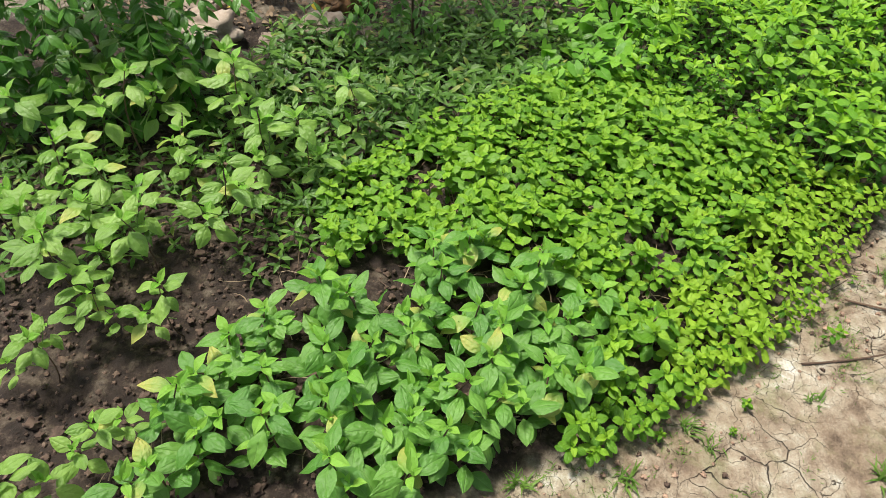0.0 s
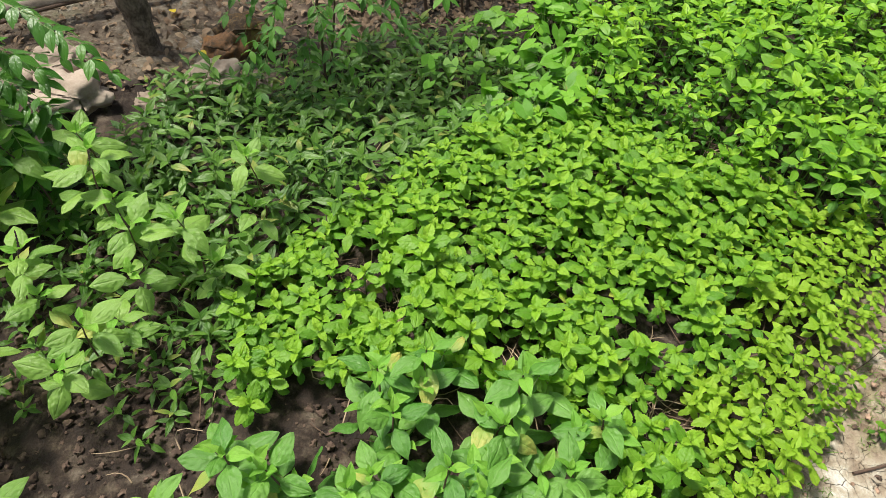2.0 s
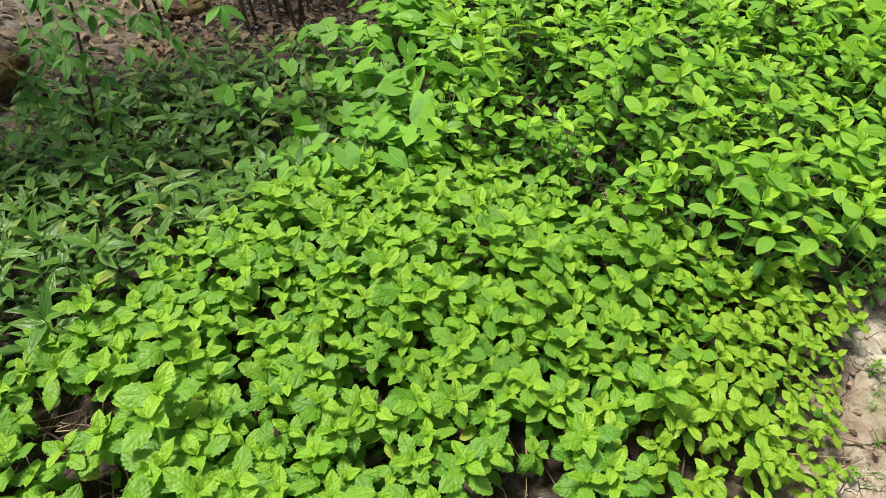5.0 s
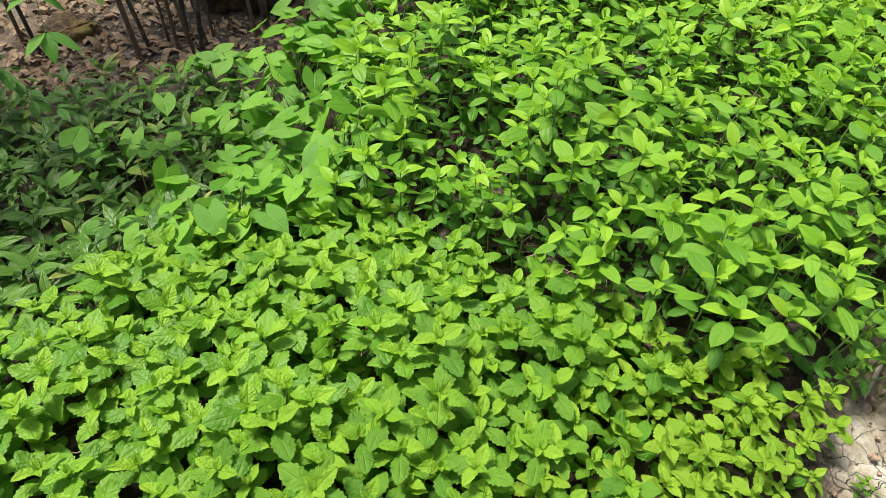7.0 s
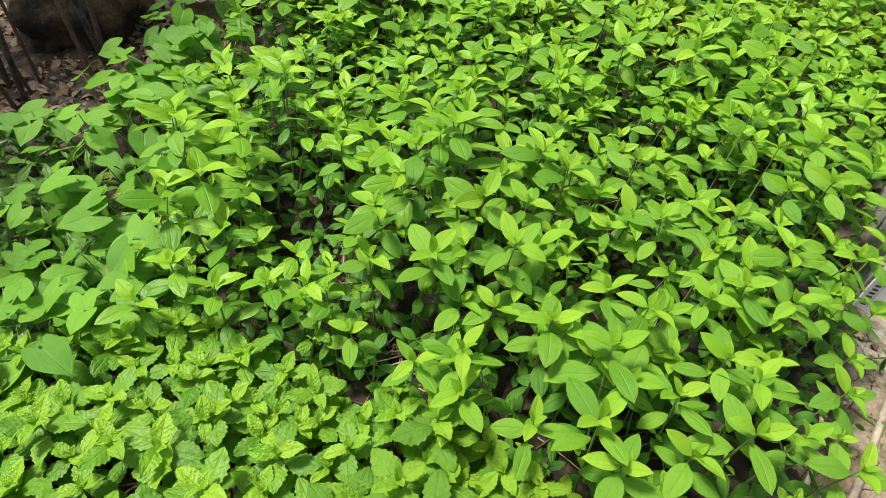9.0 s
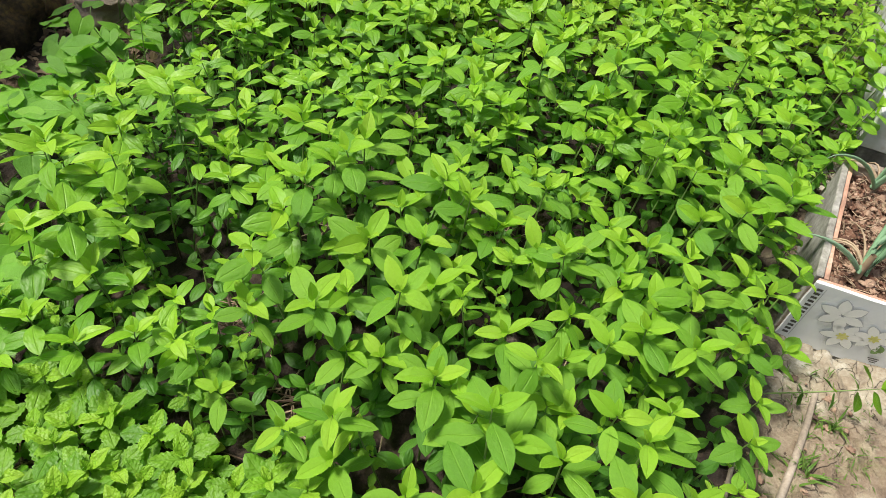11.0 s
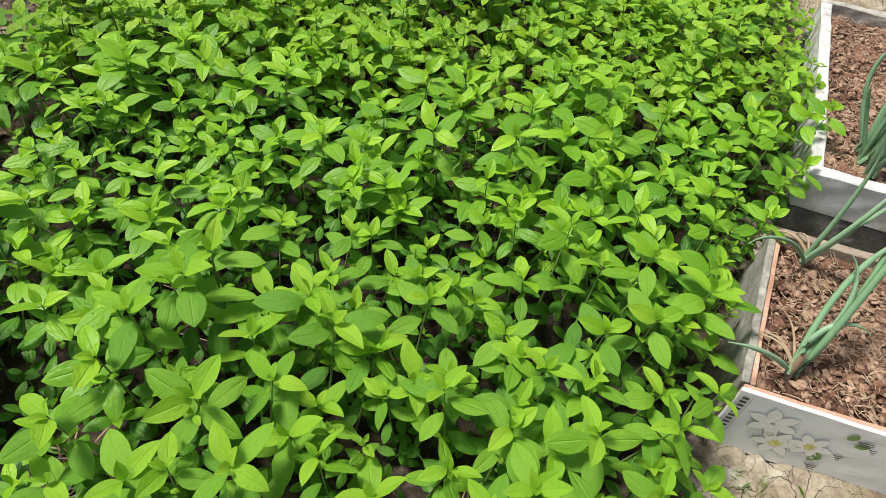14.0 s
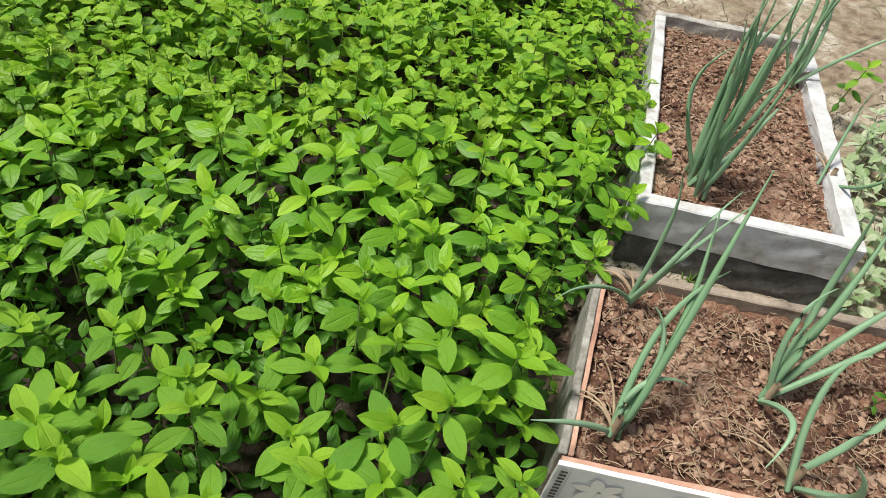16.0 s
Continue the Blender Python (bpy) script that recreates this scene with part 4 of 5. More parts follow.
def shade_crown(centre, radius, n, r, parent):
    """Leaves in uneven clumps round the branch ends, added above the view for shade."""
    g = Geo()
    tips = [np.array(centre) + r.normal(0, 0.5, 3) * np.array(radius) for _ in range(int(n / 45))]
    for c in tips:
        for _ in range(45):
            p = c + r.normal(0, 0.13, 3)
            data, mat, _ = leaflets[int(r.integers(2))]
            g.add(*moved(data, mat4(*p, r.uniform(0, 360), r.normal(-15, 25), r.normal(0, 25), r.uniform(0.08, 0.13))), mat)
    return part("shade_crown", g, parent)


# unseen leaves over the stems, placed to shade the ground behind the vines
shade_crown((-0.3, 1.1, 1.95), (0.6, 0.3, 0.2), 800, r4, cane_root)

# ---- tree ----
tree = new("tree")
tree.location = (-0.84, 3.27, 0.03)
tagged(tree, "slim tree with rough dark grey bark in leaf litter", "tree")
trunk_pts = np.array([(0.02, -0.02, -0.06), (0.01, 0, 0.05), (-0.01, 0.02, 0.3), (-0.05, 0.05, 0.7), (-0.07, 0.1, 1.2), (-0.05, 0.16, 1.7), (-0.02, 0.2, 2.2)])
tv, tf, tuv = tube(np.array([np.array([np.interp(t, np.linspace(0, 1, 7), trunk_pts[:, k]) for k in range(3)]) for t in np.linspace(0, 1, 40)]), np.interp(np.linspace(0, 1, 40), [0, 0.05, 0.15, 1], [0.085, 0.066, 0.056, 0.035]), 18)
tv += np.array([0.012 * noise.fractal(Vector((p[0] * 22, p[1] * 22, p[2] * 7)), 0.8, 2.0, 3) for p in tv])[:, None] * np.array((1, 1, 0))
part("trunk", one(tv, tf, tuv, BARK), tree)
for lx, ly, lz in ((0.7, 0.5, 2.7), (-0.7, 0.3, 2.8), (0.2, 0.9, 2.9), (-0.3, -0.1, 2.9)):
    part("limb", one(*tube(bent((-0.05, 0.15, 1.6), (lx, ly, lz), 0.1, 7), np.linspace(0.03, 0.01, 7), 8), BARK), tree)
# unseen leaves over the trunk, added to cast shade at the back
shade_crown((-0.35, 1.1, 2.75), (1.1, 0.8, 0.35), 700, r4, tree)

# ---- stones, log, litter ----


def stone(at, size, flat, seed, mat, label, yaw=0):
    v, f, uv = lump(seed, 14, 0.2, flat, 1.5)
    v = v * np.array(size)
    o = one(v, f, uv, mat).ob("stone")
    weld = bmesh.new()
    weld.from_mesh(o.data)
    bmesh.ops.remove_doubles(weld, verts=weld.verts, dist=0.0005)
    weld.to_mesh(o.data)
    weld.free()
    o.matrix_basis = pose(at[0], at[1], ground_z(at[0], at[1]) + size[2] * 0.16 * flat, 0, 0, yaw)
    return tagged(o, label, "stone")


stone((-0.55, 3.05), (0.24, 0.17, 0.16), 0.7, 1, STONE, "flat grey-brown stone in leaf litter", 20)
stone((-0.51, 3.27), (0.2, 0.17, 0.18), 0.8, 2, STONE_RUST, "rusty orange stone half buried in litter", 60)
stone((-0.44, 3.42), (0.26, 0.22, 0.26), 0.8, 5, STONE_MOSS, "dark mossy stone beside the shrub", 10)
stone((-1.06, 2.92), (0.3, 0.24, 0.24), 0.7, 3, STONE, "pinkish brown lump of dry earth", -20)
stone((-1.16, 3.12), (0.24, 0.22, 0.2), 0.7, 7, STONE, "pale brown stone by the tree", 40)
stone((-0.75, 2.88), (0.14, 0.11, 0.1), 0.7, 8, STONE, "small grey stone among weeds", 0)
stone((0.87, 4.16), (0.42, 0.36, 0.5), 0.85, 11, STONE_MOSS, "large dark mossy rock in the shrub's shade", 15)
stone((1.3, 4.1), (0.32, 0.26, 0.24), 0.7, 12, STONE, "pale crumbly stone behind the vines", 30)
stone((0.2, 3.95), (0.2, 0.16, 0.14), 0.7, 14, STONE_MOSS, "dark stone in leaf litter", 30)
log = one(*tube(bent((-1.75, 3.28, 0.16), (-0.6, 3.82, 0.11), 0.02, 9), [0.03, 0.034, 0.032, 0.03, 0.03, 0.028, 0.027, 0.024, 0.02], 10), BOARD).ob("log")
tagged(log, "weathered grey fallen branch lying behind the tree", "branch")
for a, b, rad in (((-1.7, 3.42, 0.15), (-0.95, 3.66, 0.1), 0.014), ((-1.6, 3.2, 0.15), (-1.05, 3.62, 0.12), 0.012)):
    tagged(one(*tube(bent(a, b, 0.02, 7), np.linspace(rad, rad * 0.5, 7), 7), STEM_DARK).ob("branch"), "thin dark fallen branch in leaf litter", "branch", "fallen branches")

r5 = np.random.default_rng(61)
litter_shapes = [leaf(0.42, 1.0, 0.4, 1.1, 0.3, 0.3, 0, 0.02, 6, 3, s) for s in (1, 2, 3)]
mass = Geo()
for zone, n in (([(-1.9, 2.9), (-0.5, 2.95), (-0.3, 3.3), (0.3, 3.5), (1.2, 3.6), (1.6, 4.6), (-1.9, 4.8)], 0.03), ([(0.0, 3.55), (1.3, 3.6), (1.5, 4.3), (0.1, 4.4)], 0.022)):
    for x, y in spread(zone, n, 16000, r5):
        mass.add(*moved(litter_shapes[int(r5.integers(3))], mat4(x, y, ground_z(x, y) + 0.012, r5.uniform(0, 360), r5.normal(0, 22), r5.normal(0, 22), r5.uniform(0.022, 0.07))), DRY)
tagged(mass.ob("leaf_litter"), "brown dry fallen leaves under the tree", "leaf litter", kind="stuff")
clods = [lump(s, 5, 0.55, 0.6, 2.6) for s in range(6)]
mass = Geo()
SOIL = [(-2.0, 0.4), (-2.0, 2.8), (-0.6, 2.6), (-0.35, 2.0), (-0.3, 1.5), (0.1, 1.5), (0.5, 0.95), (0.2, 0.75), (-0.6, 0.52)]
for x, y in spread(SOIL, 0.022, 14000, r5):
    mass.add(*moved(clods[int(r5.integers(6))], mat4(x, y, ground_z(x, y) + 0.006, r5.uniform(0, 360), r5.uniform(-30, 30), 0, r5.choice((0.008, 0.014, 0.022, 0.038), p=(0.45, 0.33, 0.16, 0.06)))), CLOD)
for x, y in spread([(2.45, 2.12), (3.0, 2.62), (3.15, 2.5), (2.7, 2.3)], 0.03, 1500, r5):
    mass.add(*moved(clods[int(r5.integers(6))], mat4(x, y, 0.004, r5.uniform(0, 360), 0, 0, r5.choice((0.01, 0.018, 0.03)))), CLOD)
tagged(mass.ob("soil_clods"), "dark brown crumbly clods of garden soil", "soil", kind="stuff")
mass = Geo()
for x, y in spread([(-0.6, 1.2), (-0.6, 2.4), (1.0, 2.6), (2.0, 2.3), (1.4, 1.3), (0.6, 0.95), (-0.9, 0.7)], 0.07, 3000, r5):
    a = r5.uniform(0, 6.28)
    L = r5.uniform(0.05, 0.16)
    mass.add(*tube(bent((x, y, ground_z(x, y) + 0.012), (x + L * math.cos(a), y + L * math.sin(a), ground_z(x, y) + r5.uniform(0.01, 0.05)), r5.normal(0, 0.02), 5, (r5.normal(), r5.normal(), 0.3)), (0.002, 0.0018, 0.0016, 0.0014, 0.001), 4), STEM_DARK if r5.random() < 0.6 else STRAW)
for gx, gy, gr in GAPS:
    for _ in range(26):
        a, b = r5.uniform(0, 6.28), r5.uniform(0, 6.28)
        x, y, L = gx + gr * r5.uniform(0.2, 1) * math.cos(b), gy + gr * r5.uniform(0.2, 1) * math.sin(b), r5.uniform(0.04, 0.13)
        mass.add(*tube(bent((x, y, 0.015), (x + L * math.cos(a), y + L * math.sin(a), r5.uniform(0.01, 0.05)), r5.normal(0, 0.02), 5, (r5.normal(), r5.normal(), 0.4)), (0.0018, 0.0017, 0.0015, 0.0013, 0.001), 4), STEM_DARK if r5.random() < 0.5 else STRAW)
tagged(mass.ob("dead_stalks"), "thin brown runners and dead stalks on the soil", "stalks", kind="stuff")
for x, y, a in ((-0.75, 3.50, 20), (-0.98, 3.12, 90), (-0.6, 3.2, 200)):
    o = one(*leaf(0.6, 0.9, 0.4, 0.6, 0.2, 0.2, 0, 0.01, 6, 3, 4), YELLOW).ob("fallen_leaf")
    o.matrix_basis = pose(x, y, ground_z(x, y) + 0.035, 6, 4, a) @ Matrix.Scale(0.055, 4)
    tagged(o, "bright yellow fallen leaf on brown litter", "leaf", "yellow fallen leaves")

# ---- the path's small growth and sticks ----
blade = leaf(0.1, 1.3, 0.3, 0.9, 0.2, 0, 0, 0, 6, 3, 1)
TUFTS = [(1.24, 0.99, 0.05), (1.22, 1.22, 0.04), (0.82, 0.90, 0.05), (1.35, 0.75, 0.07), (0.61, 0.74, 0.06), (0.88, 0.84, 0.04), (1.7, 1.5, 0.05), (2.28, 1.9, 0.05), (2.42, 1.95, 0.04), (0.3, 0.72, 0.06), (1.42, 0.72, 0.06), (3.32, 2.42, 0.05), (3.2, 2.38, 0.04), (3.0, 2.56, 0.04), (2.72, 2.42, 0.05), (-0.42, 1.75, 0.14), (-0.5, 1.95, 0.13), (-0.38, 2.0, 0.12)]
for x, y, h in TUFTS:
    g = Geo()
    for _ in range(26):
        g.add(*moved(blade, mat4(r5.normal(0, 0.012), r5.normal(0, 0.012), -0.004, r5.uniform(0, 360), r5.uniform(35, 88), 0, h * r5.uniform(0.6, 1.3))), GRASS)
    o = g.ob("grass_tuft")
    o.location = (x, y, ground_z(x, y))
    tagged(o, "small tuft of thin green grass in dry earth", "grass", "grass tufts")
for a, b, rad in (((1.95, 1.83, 0.012), (2.2, 2.0, 0.014), 0.006), ((2.0, 1.78, 0.01), (2.44, 2.02, 0.012), 0.009), ((1.25, 1.12, 0.008), (1.62, 1.18, 0.008), 0.004), ((1.5, 1.38, 0.008), (1.75, 1.32, 0.008), 0.004), ((2.16, 1.9, 0.01), (2.22, 2.03, 0.06), 0.004)):
    tagged(one(*tube(bent(a, b, 0.008, 6, (1, -1, 0)), np.linspace(rad, rad * 0.7, 6), 6), BOARD if rad > 0.005 else STEM_DARK).ob("stick"), "dry weathered stick lying at the bed's edge", "stick", "sticks at the edge")

# ---- planters ----


def hexa(corners, mat, bevel=0.004, cuts=5, rough=0.0015, seed=0):
    """A slab by its eight corners (four below, four above), edges softened, sides a little uneven."""
    bm = bmesh.new()
    vs = [bm.verts.new(c) for c in corners]
    for f in ((3, 2, 1, 0), (4, 5, 6, 7), (0, 1, 5, 4), (1, 2, 6, 5), (2, 3, 7, 6), (3, 0, 4, 7)):
        bm.faces.new([vs[i] for i in f])
    bmesh.ops.recalc_face_normals(bm, faces=bm.faces)
    long_edges = [e for e in bm.edges if e.calc_length() > 0.1]
    bmesh.ops.subdivide_edges(bm, edges=long_edges, cuts=cuts, use_grid_fill=True)
    bmesh.ops.bevel(bm, geom=[e for e in bm.edges if len(e.link_faces) == 2 and e.calc_face_angle() > 0.6], offset=bevel, segments=1, affect="EDGES")
    for v in bm.verts:
        v.co += rough * Vector((noise.noise(v.co * 25 + Vector((seed, 0, 0))), noise.noise(v.co * 25 + Vector((0, seed, 3))), noise.noise(v.co * 25 + Vector((3, 0, seed)))))
    me = bpy.data.meshes.new("panel")
    bm.to_mesh(me)
    bm.free()
    me.materials.append(mat)
    return me


def slab(parent, name, at, u, v, s0, s1, t0, t1, z0, z1, mat, label="", lean=0.0, bevel=0.004, rough=0.0015):
    """A panel in the planter's own axes: s along its front, t into its depth."""
    def corner(s, t, z):
        return (at[0] + u[0] * s + v[0] * t, at[1] + u[1] * s + v[1] * t, z)
    cs = [corner(s, t, z) for z in (z0, z1) for s, t in ((s0, t0), (s1, t0), (s1, t1), (s0, t1))]
    o = new(name, hexa(cs, mat, bevel * 0.6, 14, rough * 1.5, len(name)))
    o.parent = parent
    return tagged(o, label)


def soil_bed(parent, at, u, v, s0, s1, t0, t1, z, seed):
    n, m = 70, 60
    S, T = np.meshgrid(np.linspace(s0, s1, n), np.linspace(t0, t1, m), indexing="ij")
    pts = np.zeros((n * m, 3))
    pts[:, 0] = (at[0] + u[0] * S + v[0] * T).ravel()
    pts[:, 1] = (at[1] + u[1] * S + v[1] * T).ravel()
    pts[:, 2] = [z + 0.012 * noise.noise(Vector((p[0] * 6, p[1] * 6, seed))) + 0.012 * noise.fractal(Vector((p[0] * 32, p[1] * 32, seed)), 0.8, 2, 3) for p in pts]
    return part("soil", one(pts, grid_faces(n, m), None, POT_SOIL), parent, "reddish brown crumbly potting soil")


def mulch(at, u, v, s0, s1, t0, t1, z, n, r):
    """Broken husk, straw and crumbs strewn over a planter's soil."""
    g = Geo()
    flake = [leaf(0.5, 0.7, 0.4, 0.5, 0.2, 0.3, 0, 0.04, 4, 3, s) for s in (1, 2, 3)]
    for i in range(n):
        s, t = r.uniform(s0, s1), r.uniform(t0, t1)
        x, y = at[0] + u[0] * s + v[0] * t, at[1] + u[1] * s + v[1] * t
        k = r.random()
        if k < 0.3:
            g.add(*moved(flake[int(r.integers(3))], mat4(x, y, z + r.uniform(0, 0.012), r.uniform(0, 360), r.normal(0, 30), r.normal(0, 30), r.uniform(0.006, 0.02))), CHIP if r.random() < 0.7 else DRY)
        elif k < 0.5:
            a, L = r.uniform(0, 6.28), r.uniform(0.012, 0.042)
            g.add(*tube(bent((x, y, z + 0.008), (x + L * math.cos(a), y + L * math.sin(a), z + r.uniform(0.006, 0.022)), r.normal(0, 0.006), 4, (r.normal(), r.normal(), 0)), (0.0008, 0.001, 0.0009, 0.0005), 3), STRAW)
        else:
            g.add(*moved(clods[int(r.integers(6))], mat4(x, y, z + 0.004, r.uniform(0, 360), r.uniform(-30, 30), 0, r.choice((0.005, 0.009, 0.014, 0.024), p=(0.4, 0.35, 0.18, 0.07)))), POT_SOIL if r.random() < 0.72 else CHIP)
    return tagged(g.ob("mulch"), "dry husk bits, straw and crumbs on potting soil", "mulch", kind="stuff")


def unit(a, b):
    d = math.hypot(a, b)
    return a / d, b / d


# the tiled planter
NA, NU, NV = (2.478, 2.175), unit(0.69, -0.724), unit(0.815, 0.58)
NW, ND, NH = 0.74, 0.475, 0.185
near_box = new("planter")
tagged(near_box, "low planter of broken white tiles filled with soil", "planter")
slab(near_box, "front_panel", NA, NU, NV, 0.0, NW, 0.0, 0.009, -0.01, NH, TILE, "white glazed tile printed with pale flowers", bevel=0.0015, rough=0.0008)
slab(near_box, "front_backing", NA, NU, NV, 0.004, NW - 0.004, 0.0095, 0.02, -0.01, NH - 0.002, BISCUIT, "reddish fired clay back of the tile", bevel=0.002)
slab(near_box, "side_panel", NA, NU, NV, -0.004, 0.012, 0.021, ND - 0.02, -0.01, NH + 0.002, CEMENT, "grey cement-smeared tile")
slab(near_box, "side_lining", NA, NU, NV, 0.0125, 0.022, 0.022, ND - 0.022, 0.0, NH - 0.002, BISCUIT, "reddish fired clay edge", bevel=0.002)
slab(near_box, "side_panel", NA, NU, NV, NW - 0.02, NW, 0.021, ND - 0.02, -0.01, NH, CEMENT)
slab(near_box, "back_panel", NA, NU, NV, 0.0, NW, ND - 0.018, ND + 0.006, -0.01, NH + 0.004, BOARD, "weathered board with a pale worn edge", bevel=0.005, rough=0.003)
soil_bed(near_box, NA, NU, NV, 0.02, NW - 0.018, 0.019, ND - 0.016, NH - 0.024, 3)
# printed flowers on the tile, laid just proud of the glaze
FRONT = Matrix(((NU[0], 0, 0, 0), (NU[1], 0, 0, 0), (0, 1, 0, 0), (0, 0, 0, 1)))
n_out = (NU[1], -NU[0])
n_out = n_out if n_out[0] * NV[0] + n_out[1] * NV[1] < 0 else (-n_out[0], -n_out[1])


def on_tile(lf, s, h, turn, size, lift, mat, parent=near_box):
    """Lays a flat outline on the tile's face: s along it, h up it."""
    v = lf[0].copy()
    c, d = math.cos(radians(turn)), math.sin(radians(turn))
    a, b = (v[:, 0] * c - v[:, 1] * d) * size + s, (v[:, 0] * d + v[:, 1] * c) * size + h
    p = np.stack([NA[0] + NU[0] * a + n_out[0] * lift, NA[1] + NU[1] * a + n_out[1] * lift, b], 1)
    return p, lf[1], lf[2]


petal, petal_in = leaf(0.62, 0.8, 0.5, 0, 0, 0, 0, 0, 7, 3), leaf(0.52, 0.8, 0.5, 0, 0, 0, 0, 0, 7, 3)
bar = leaf(1, 0.01, 0.5, 0, 0, 0, 0, 0, 2, 2)
bar = (np.array([(-0.5, -0.5, 0), (0.5, -0.5, 0), (-0.5, 0.5, 0), (0.5, 0.5, 0)], float), grid_faces(2, 2), None)


def rect(s, h, w, t, turn=0):
    v = bar[0] * np.array((w, t, 1))
    return on_tile((v, bar[1], None), s, h, turn, 1, 0.0036, None)


grey, white_p, centre, green = Geo(), Geo(), Geo(), Geo()
for fs, fh, fr in ((0.085, 0.12, 0.05), (0.115, 0.062, 0.045), (0.168, 0.085, 0.042)):
    for k in range(6):
        a = k * 60 + fs * 900
        grey.add(*on_tile(petal, fs, fh, a, fr, 0.0024, None), PRINT_GREY)
        white_p.add(*on_tile(petal_in, fs + 0.0025 * -math.sin(radians(a)), fh + 0.0025 * math.cos(radians(a)), a, fr * 0.92, 0.003, None), PRINT_PETAL)
    if fh < 0.11:
        for k in range(7):
            centre.add(*on_tile(petal_in, fs, fh, k * 51, fr * 0.3, 0.0036, None), PRINT_YELLOW)
for s, h, a in ((0.205, 0.142, -30), (0.225, 0.128, -60), (0.2, 0.05, 30), (0.185, 0.04, -20)):
    green.add(*on_tile(petal, s, h, a, 0.026, 0.003, None), PRINT_GREEN)
for k in range(13):
    part("border_mark", one(*rect(0.014, 0.02 + k * 0.0125, 0.012, 0.007, 0)[:2], None, PRINT_DARK), near_box)
part("border_line", one(*rect(0.0245, 0.095, 0.0018, 0.165)[:2], None, PRINT_GREY), near_box)
for s, h, w in ((0.235, 0.15, 0.03), (0.22, 0.085, 0.016), (0.198, 0.028, 0.022), (0.255, 0.135, 0.014)):
    for q in range(3):
        part("print_stroke", one(*rect(s + q * 0.002, h - q * 0.006, w - q * 0.005, 0.003, 8)[:2], None, PRINT_DARK), near_box)
for g, nm in ((grey, "petal_outline"), (white_p, "petals"), (centre, "flower_centre"), (green, "printed_leaf")):
    part(nm, g, near_box)
mulch(NA, NU, NV, 0.03, NW - 0.03, 0.03, ND - 0.04, NH - 0.024, 4200, r5)

# the long planter
FA, FU, FV = (3.076, 2.54), unit(0.655, -0.756), unit(0.79, 0.612)
FW, FD, FH = 0.53, 1.06, 0.215
far_box = new("planter")
tagged(far_box, "long white planter with weathered dark lower sides", "planter")
slab(far_box, "lower_panel", FA, FU, FV, 0.004, FW - 0.004, 0.004, 0.034, -0.01, 0.1, WEATHERED, "blackened weathered lower board", bevel=0.006, rough=0.004)
slab(far_box, "front_panel", FA, FU, FV, 0.0, FW, 0.0, 0.036, 0.101, FH, WHITE, bevel=0.006, rough=0.002)
slab(far_box, "lower_panel", FA, FU, FV, 0.004, 0.034, 0.037, FD - 0.036, -0.01, 0.1, WEATHERED, "blackened weathered lower board", bevel=0.006, rough=0.004)
slab(far_box, "side_panel", FA, FU, FV, 0.0, 0.034, 0.037, FD - 0.036, 0.101, FH, WHITE, bevel=0.006, rough=0.003)
slab(far_box, "side_panel", FA, FU, FV, FW - 0.045, FW, 0.037, FD - 0.036, -0.01, FH - 0.003, WHITE, "white wall with grey weathered patches", bevel=0.008, rough=0.004)
slab(far_box, "back_panel", FA, FU, FV, 0.0, FW, FD - 0.035, FD, -0.01, FH, CEMENT, "rough grey cement wall", bevel=0.006, rough=0.004)
soil_bed(far_box, FA, FU, FV, 0.03, FW - 0.04, 0.033, FD - 0.033, FH - 0.045, 8)
mulch(FA, FU, FV, 0.045, FW - 0.055, 0.045, FD - 0.045, FH - 0.045, 4600, r5)

# ---- spring onions ----
r6 = np.random.default_rng(71)


def onion(base, tips, label, dry=1):
    """Hollow tapering leaves from a white sheath, some withered to straw."""
    root = one(*tube([(0, 0, -0.03), (0.002, 0, 0.0), (0.003, 0.001, 0.03), (0.004, 0.002, 0.06)], (0.009, 0.0085, 0.0075, 0.006), 8), STRAW).ob("spring_onion")
    root.location = base
    tagged(root, label, "spring onion", "spring onions in the planters")
    for tx, ty, tz, sag, rad in tips:
        a = np.array((r6.normal(0, 0.008), r6.normal(0, 0.008), 0.01))
        b = np.array((tx - base[0], ty - base[1], tz - base[2]))
        n = 12
        p = bent(a, b, sag, n, (0, 0, 1))
        t = np.linspace(0, 1, n)
        p = p + (np.array((r6.normal(), r6.normal(), 0)) * 0.024)[None] * np.sin(np.pi * t)[:, None] + np.array((r6.normal(), r6.normal(), -0.6))[None] * (0.018 * np.clip(t - 0.7, 0, 1) ** 2 * 5)[:, None]
        part("leaf", one(*tube(p, rad * 0.95 * np.interp(t, [0, 0.15, 0.6, 1], [0.75, 1, 0.85, 0.12]), 8), ONION), root)
    for _ in range(dry):
        a = math.atan2(NV[1], NV[0]) + r6.uniform(-1.1, 1.1)
        L = r6.uniform(0.08, 0.16)
        p = bent((0, 0, 0.02), (L * math.cos(a), L * math.sin(a), 0.012), 0.03, 7)
        part("withered_leaf", one(*tube(p, np.linspace(0.0035, 0.0012, 7), 5), STRAW), root, "withered straw-coloured leaf")
    return root


def sheaf(base, n, height, lean, r, wide=0.09, rad=0.0065):
    out = []
    for _ in range(n):
        h = height * r.uniform(0.65, 1.08)
        out.append((base[0] + lean[0] + r.normal(0, wide), base[1] + lean[1] + r.normal(0, wide), base[2] + h, r.normal(0.0, 0.02), rad * r.uniform(0.75, 1.15)))
    return out


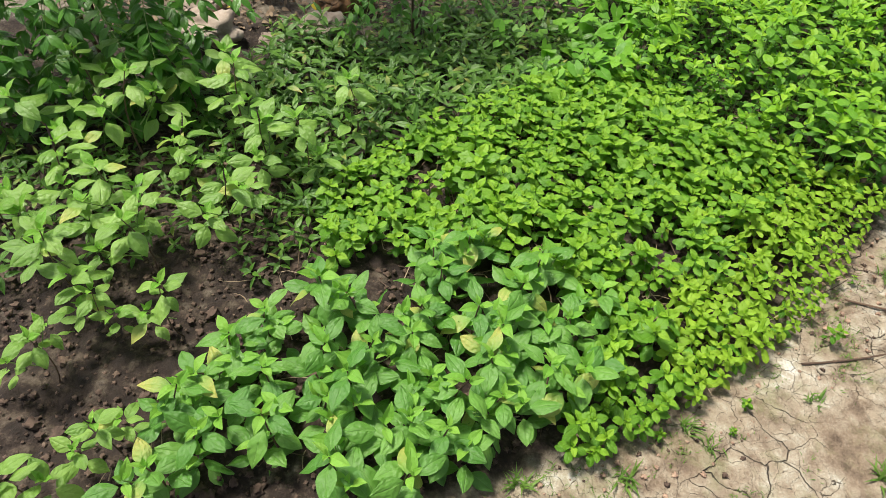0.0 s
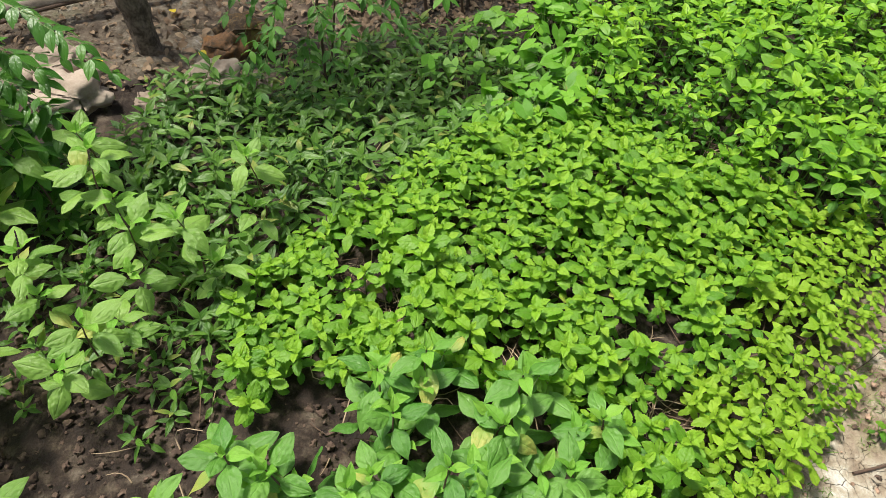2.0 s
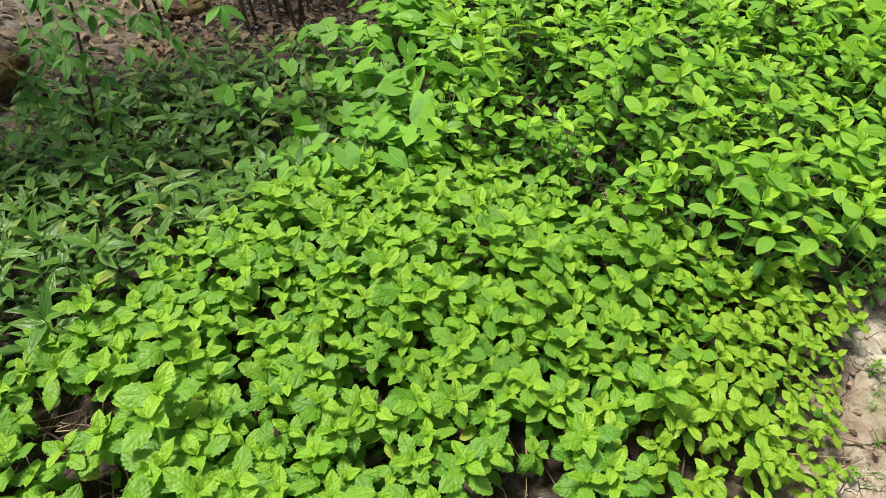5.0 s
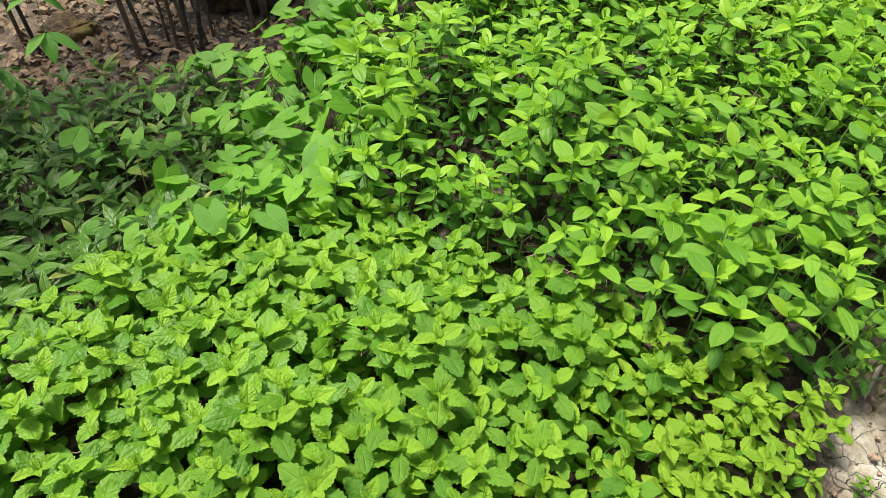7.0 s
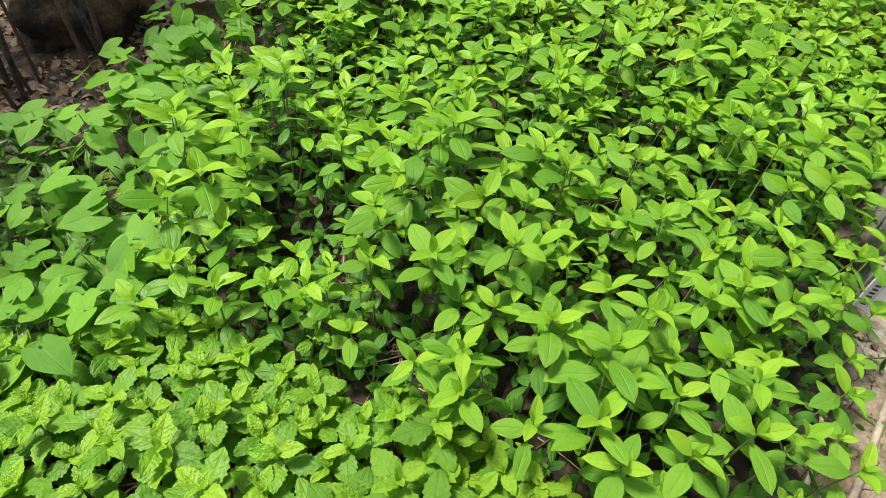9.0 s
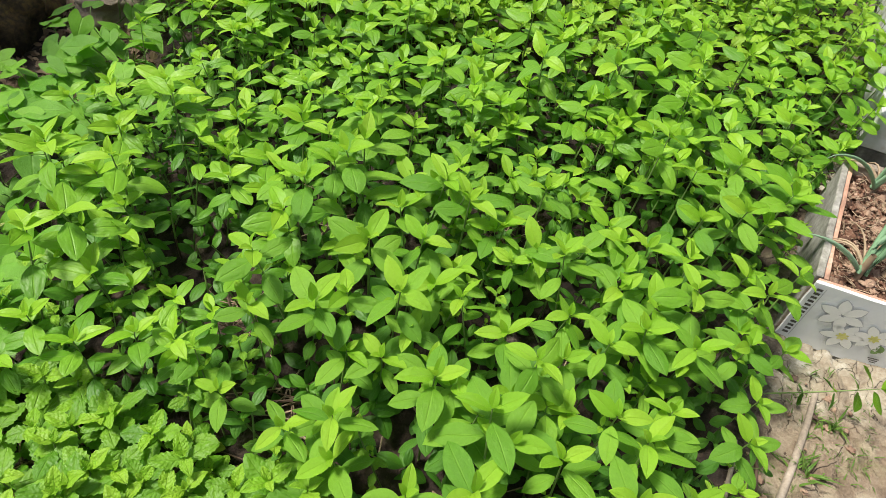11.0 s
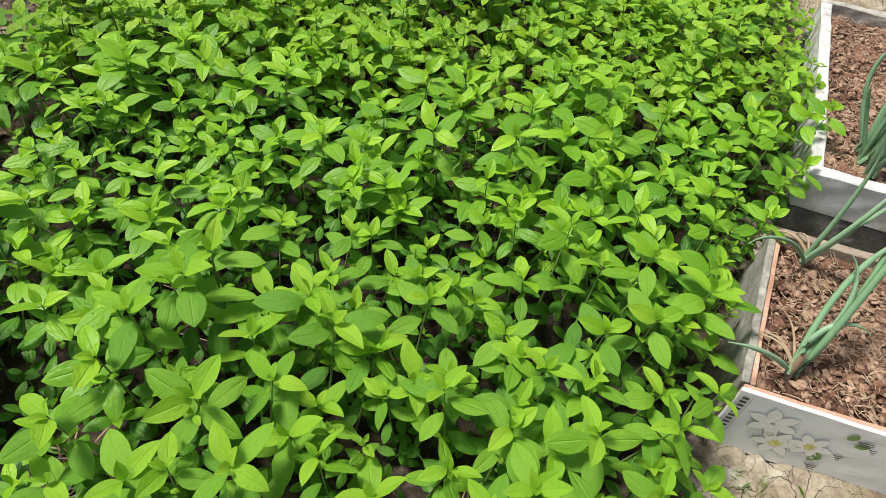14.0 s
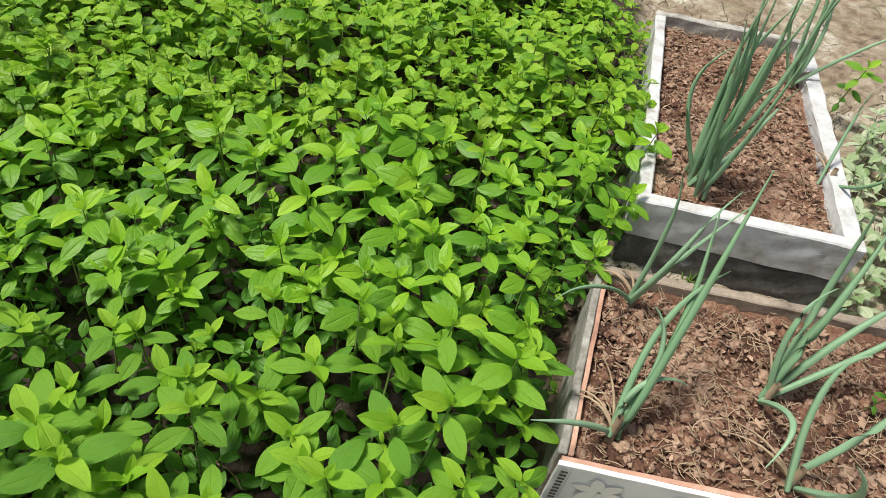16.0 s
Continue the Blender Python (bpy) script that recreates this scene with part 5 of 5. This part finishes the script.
LAB = "blue-green spring onion growing in a planter"
b = (2.60, 2.165, 0.168)
onion(b, [(2.43, 2.225, 0.3, 0.02, 0.006), (2.87, 2.25, 0.6, 0.02, 0.0075), (2.83, 2.28, 0.52, 0.0, 0.0075), (2.74, 2.13, 0.26, 0.06, 0.006), (2.7, 2.24, 0.4, 0.02, 0.0065), (2.8, 2.2, 0.46, 0.03, 0.007)], LAB, 3)
b = (3.0, 2.315, 0.168)
onion((2.86, 2.35, 0.168), [(2.60, 2.38, 0.33, 0.03, 0.005), (2.86, 2.36, 0.52, 0.0, 0.006), (2.92, 2.3, 0.5, 0.0, 0.0065), (2.98, 2.28, 0.46, 0.0, 0.006)], LAB, 3)
b = (2.90, 2.05, 0.168)
onion(b, [(3.1, 2.1, 0.52, 0.02, 0.008), (3.02, 2.12, 0.56, 0.0, 0.0075), (3.12, 2.0, 0.4, 0.03, 0.008), (3.18, 1.96, 0.34, 0.03, 0.007), (2.97, 2.1, 0.42, 0.02, 0.007), (2.72, 1.97, 0.26, 0.06, 0.0065), (3.0, 2.06, 0.38, 0.04, 0.008)], LAB, 3)
b = (2.79, 1.93, 0.168)
onion(b, [(2.95, 1.9, 0.46, 0.02, 0.007), (2.9, 2.0, 0.42, 0.02, 0.007), (2.72, 1.9, 0.4, 0.02, 0.007)], LAB, 2)
b = (3.29, 2.53, 0.17)
onion(b, sheaf(b, 8, 0.6, (0.02, 0.03), r6, 0.055, 0.0075) + [(3.52, 2.5, 0.42, -0.04, 0.008), (3.22, 2.6, 0.4, 0.02, 0.006)], LAB, 3)
b = (3.33, 2.57, 0.17)
onion(b, sheaf(b, 4, 0.5, (-0.02, 0.04), r6, 0.06, 0.007), LAB, 1)
b = (3.26, 2.49, 0.17)
onion(b, sheaf(b, 4, 0.48, (0.03, 0.0), r6, 0.05, 0.0075), LAB, 1)
b = (3.99, 2.68, 0.17)
onion(b, sheaf(b, 7, 0.45, (0.03, 0.02), r6, 0.06, 0.007) + [(4.15, 2.5, 0.42, 0.02, 0.006)], LAB, 2)
b = (3.62, 2.34, 0.17)
onion(b, [(3.72, 2.4, 0.4, 0.02, 0.005), (3.55, 2.2, 0.36, 0.0, 0.005)], "thin fading spring onion in the long planter", 3)

# ---- variegated ground cover and volunteer sprigs ----
var_leaves = [shape(leaf(0.5, 1.0, 0.42, d, 0.2, 0.2, 0, 0.01, 7, 5, s, 0.04), VARIEGATED) for s, d in ((1, 0.4), (2, 0.7))]
var_sprigs = [sprig(h, 5, var_leaves, (0.05, 0.055, 0.05, 0.03), (-5, 8, 25, 50), STEM, r6, var_leaves) for h in (0.1, 0.14)]
firsts = {}
for i, (x, y) in enumerate(spread([(3.4, 2.0), (3.5, 2.12), (3.66, 2.18), (4.02, 2.42), (4.3, 2.45), (4.2, 2.2), (3.75, 1.9)], 0.062, 2500, r6)[:60]):
    k = i % 2
    m = pose(x, y, 0, r6.normal(0, 9), r6.normal(0, 9), r6.uniform(0, 360))
    if k not in firsts:
        firsts[k] = var_sprigs[k].thing("variegated_plant", "low plant with white-edged green leaves beside the planter", "ground cover", "variegated ground cover")
        firsts[k].matrix_basis = m
    else:
        copy_thing(firsts[k], m)

# ---- a few strays ----
stray = spear_sprigs[1].thing("pointed_mint_plant", "fallen mint shoot creeping out over dry mud", "mint", "stray mint shoots")
stray.matrix_basis = pose(2.33, 2.05, 0.03, 0, 0, -38) @ pose(0, 0, 0, -4, 66, 0) @ Matrix.Scale(0.7, 4)
copy_thing(stray, pose(3.06, 1.93, 0.16, 8, -6, 30) @ Matrix.Scale(0.62, 4))
copy_thing(stray, pose(2.6, 2.3, 0.0, 14, 20, 80) @ Matrix.Scale(0.72, 4))
copy_thing(stray, pose(4.3, 2.62, 0.0, 8, -16, 10) @ Matrix.Scale(1.25, 4))
low = mint_sprigs[1].thing("mint_plant", "small mint shoot rooted in cracked mud", "mint", "stray mint shoots")
low.matrix_basis = pose(1.36, 1.22, 0.0, 10, 12, 0) @ Matrix.Scale(0.55, 4)
for x, y, k in ((1.02, 0.96, 0.6), (1.55, 1.45, 0.5), (0.72, 0.86, 0.6), (1.78, 1.66, 0.6), (2.02, 1.83, 0.6), (0.95, 0.88, 0.4)):
    copy_thing(low, pose(x, y, 0.0, r6.normal(0, 14), r6.normal(0, 14), r6.uniform(0, 360)) @ Matrix.Scale(k / 0.55 * 0.55, 4))
crumbs = Geo()
for x, y in spread([(0.2, 0.5), (0.45, 0.86), (0.81, 0.99), (1.31, 1.29), (1.62, 1.65), (1.85, 1.82), (2.43, 2.12), (2.5, 1.95), (1.9, 1.55), (1.5, 1.15), (0.9, 0.75)], 0.022, 5000, r6, lambda x, y: r6.random() < 0.5):
    crumbs.add(*moved(clods[int(r6.integers(6))], mat4(x, y, 0.003, r6.uniform(0, 360), r6.uniform(-30, 30), 0, r6.choice((0.005, 0.009, 0.015)))), CLOD if r6.random() < 0.2 else CHIP)
tagged(crumbs.ob("earth_crumbs"), "small crumbs of dry earth along the bed's edge", "soil", kind="stuff")
moss = Geo()
for x, y in spread([(0.1, 0.45), (0.2, 0.7), (0.45, 0.82), (0.81, 0.97), (1.31, 1.29), (1.62, 1.65), (1.85, 1.82), (2.43, 2.12), (2.6, 2.0), (1.9, 1.4), (1.4, 0.8), (0.9, 0.5)], 0.012, 16000, r6, lambda x, y: noise.noise(Vector((x * 6, y * 6, 3))) + 0.5 * noise.noise(Vector((x * 19, y * 19, 7))) > 0.05 + 0.9 * max(0.0, edge_side(x, y) - 0.05)):
    for _ in range(3):
        moss.add(*moved(blade, mat4(x + r6.normal(0, 0.004), y + r6.normal(0, 0.004), -0.002, r6.uniform(0, 360), r6.uniform(15, 80), 0, r6.uniform(0.012, 0.03))), GRASS)
tagged(moss.ob("moss_growth"), "thin mossy green growth on dry mud along the bed", "moss", kind="stuff")
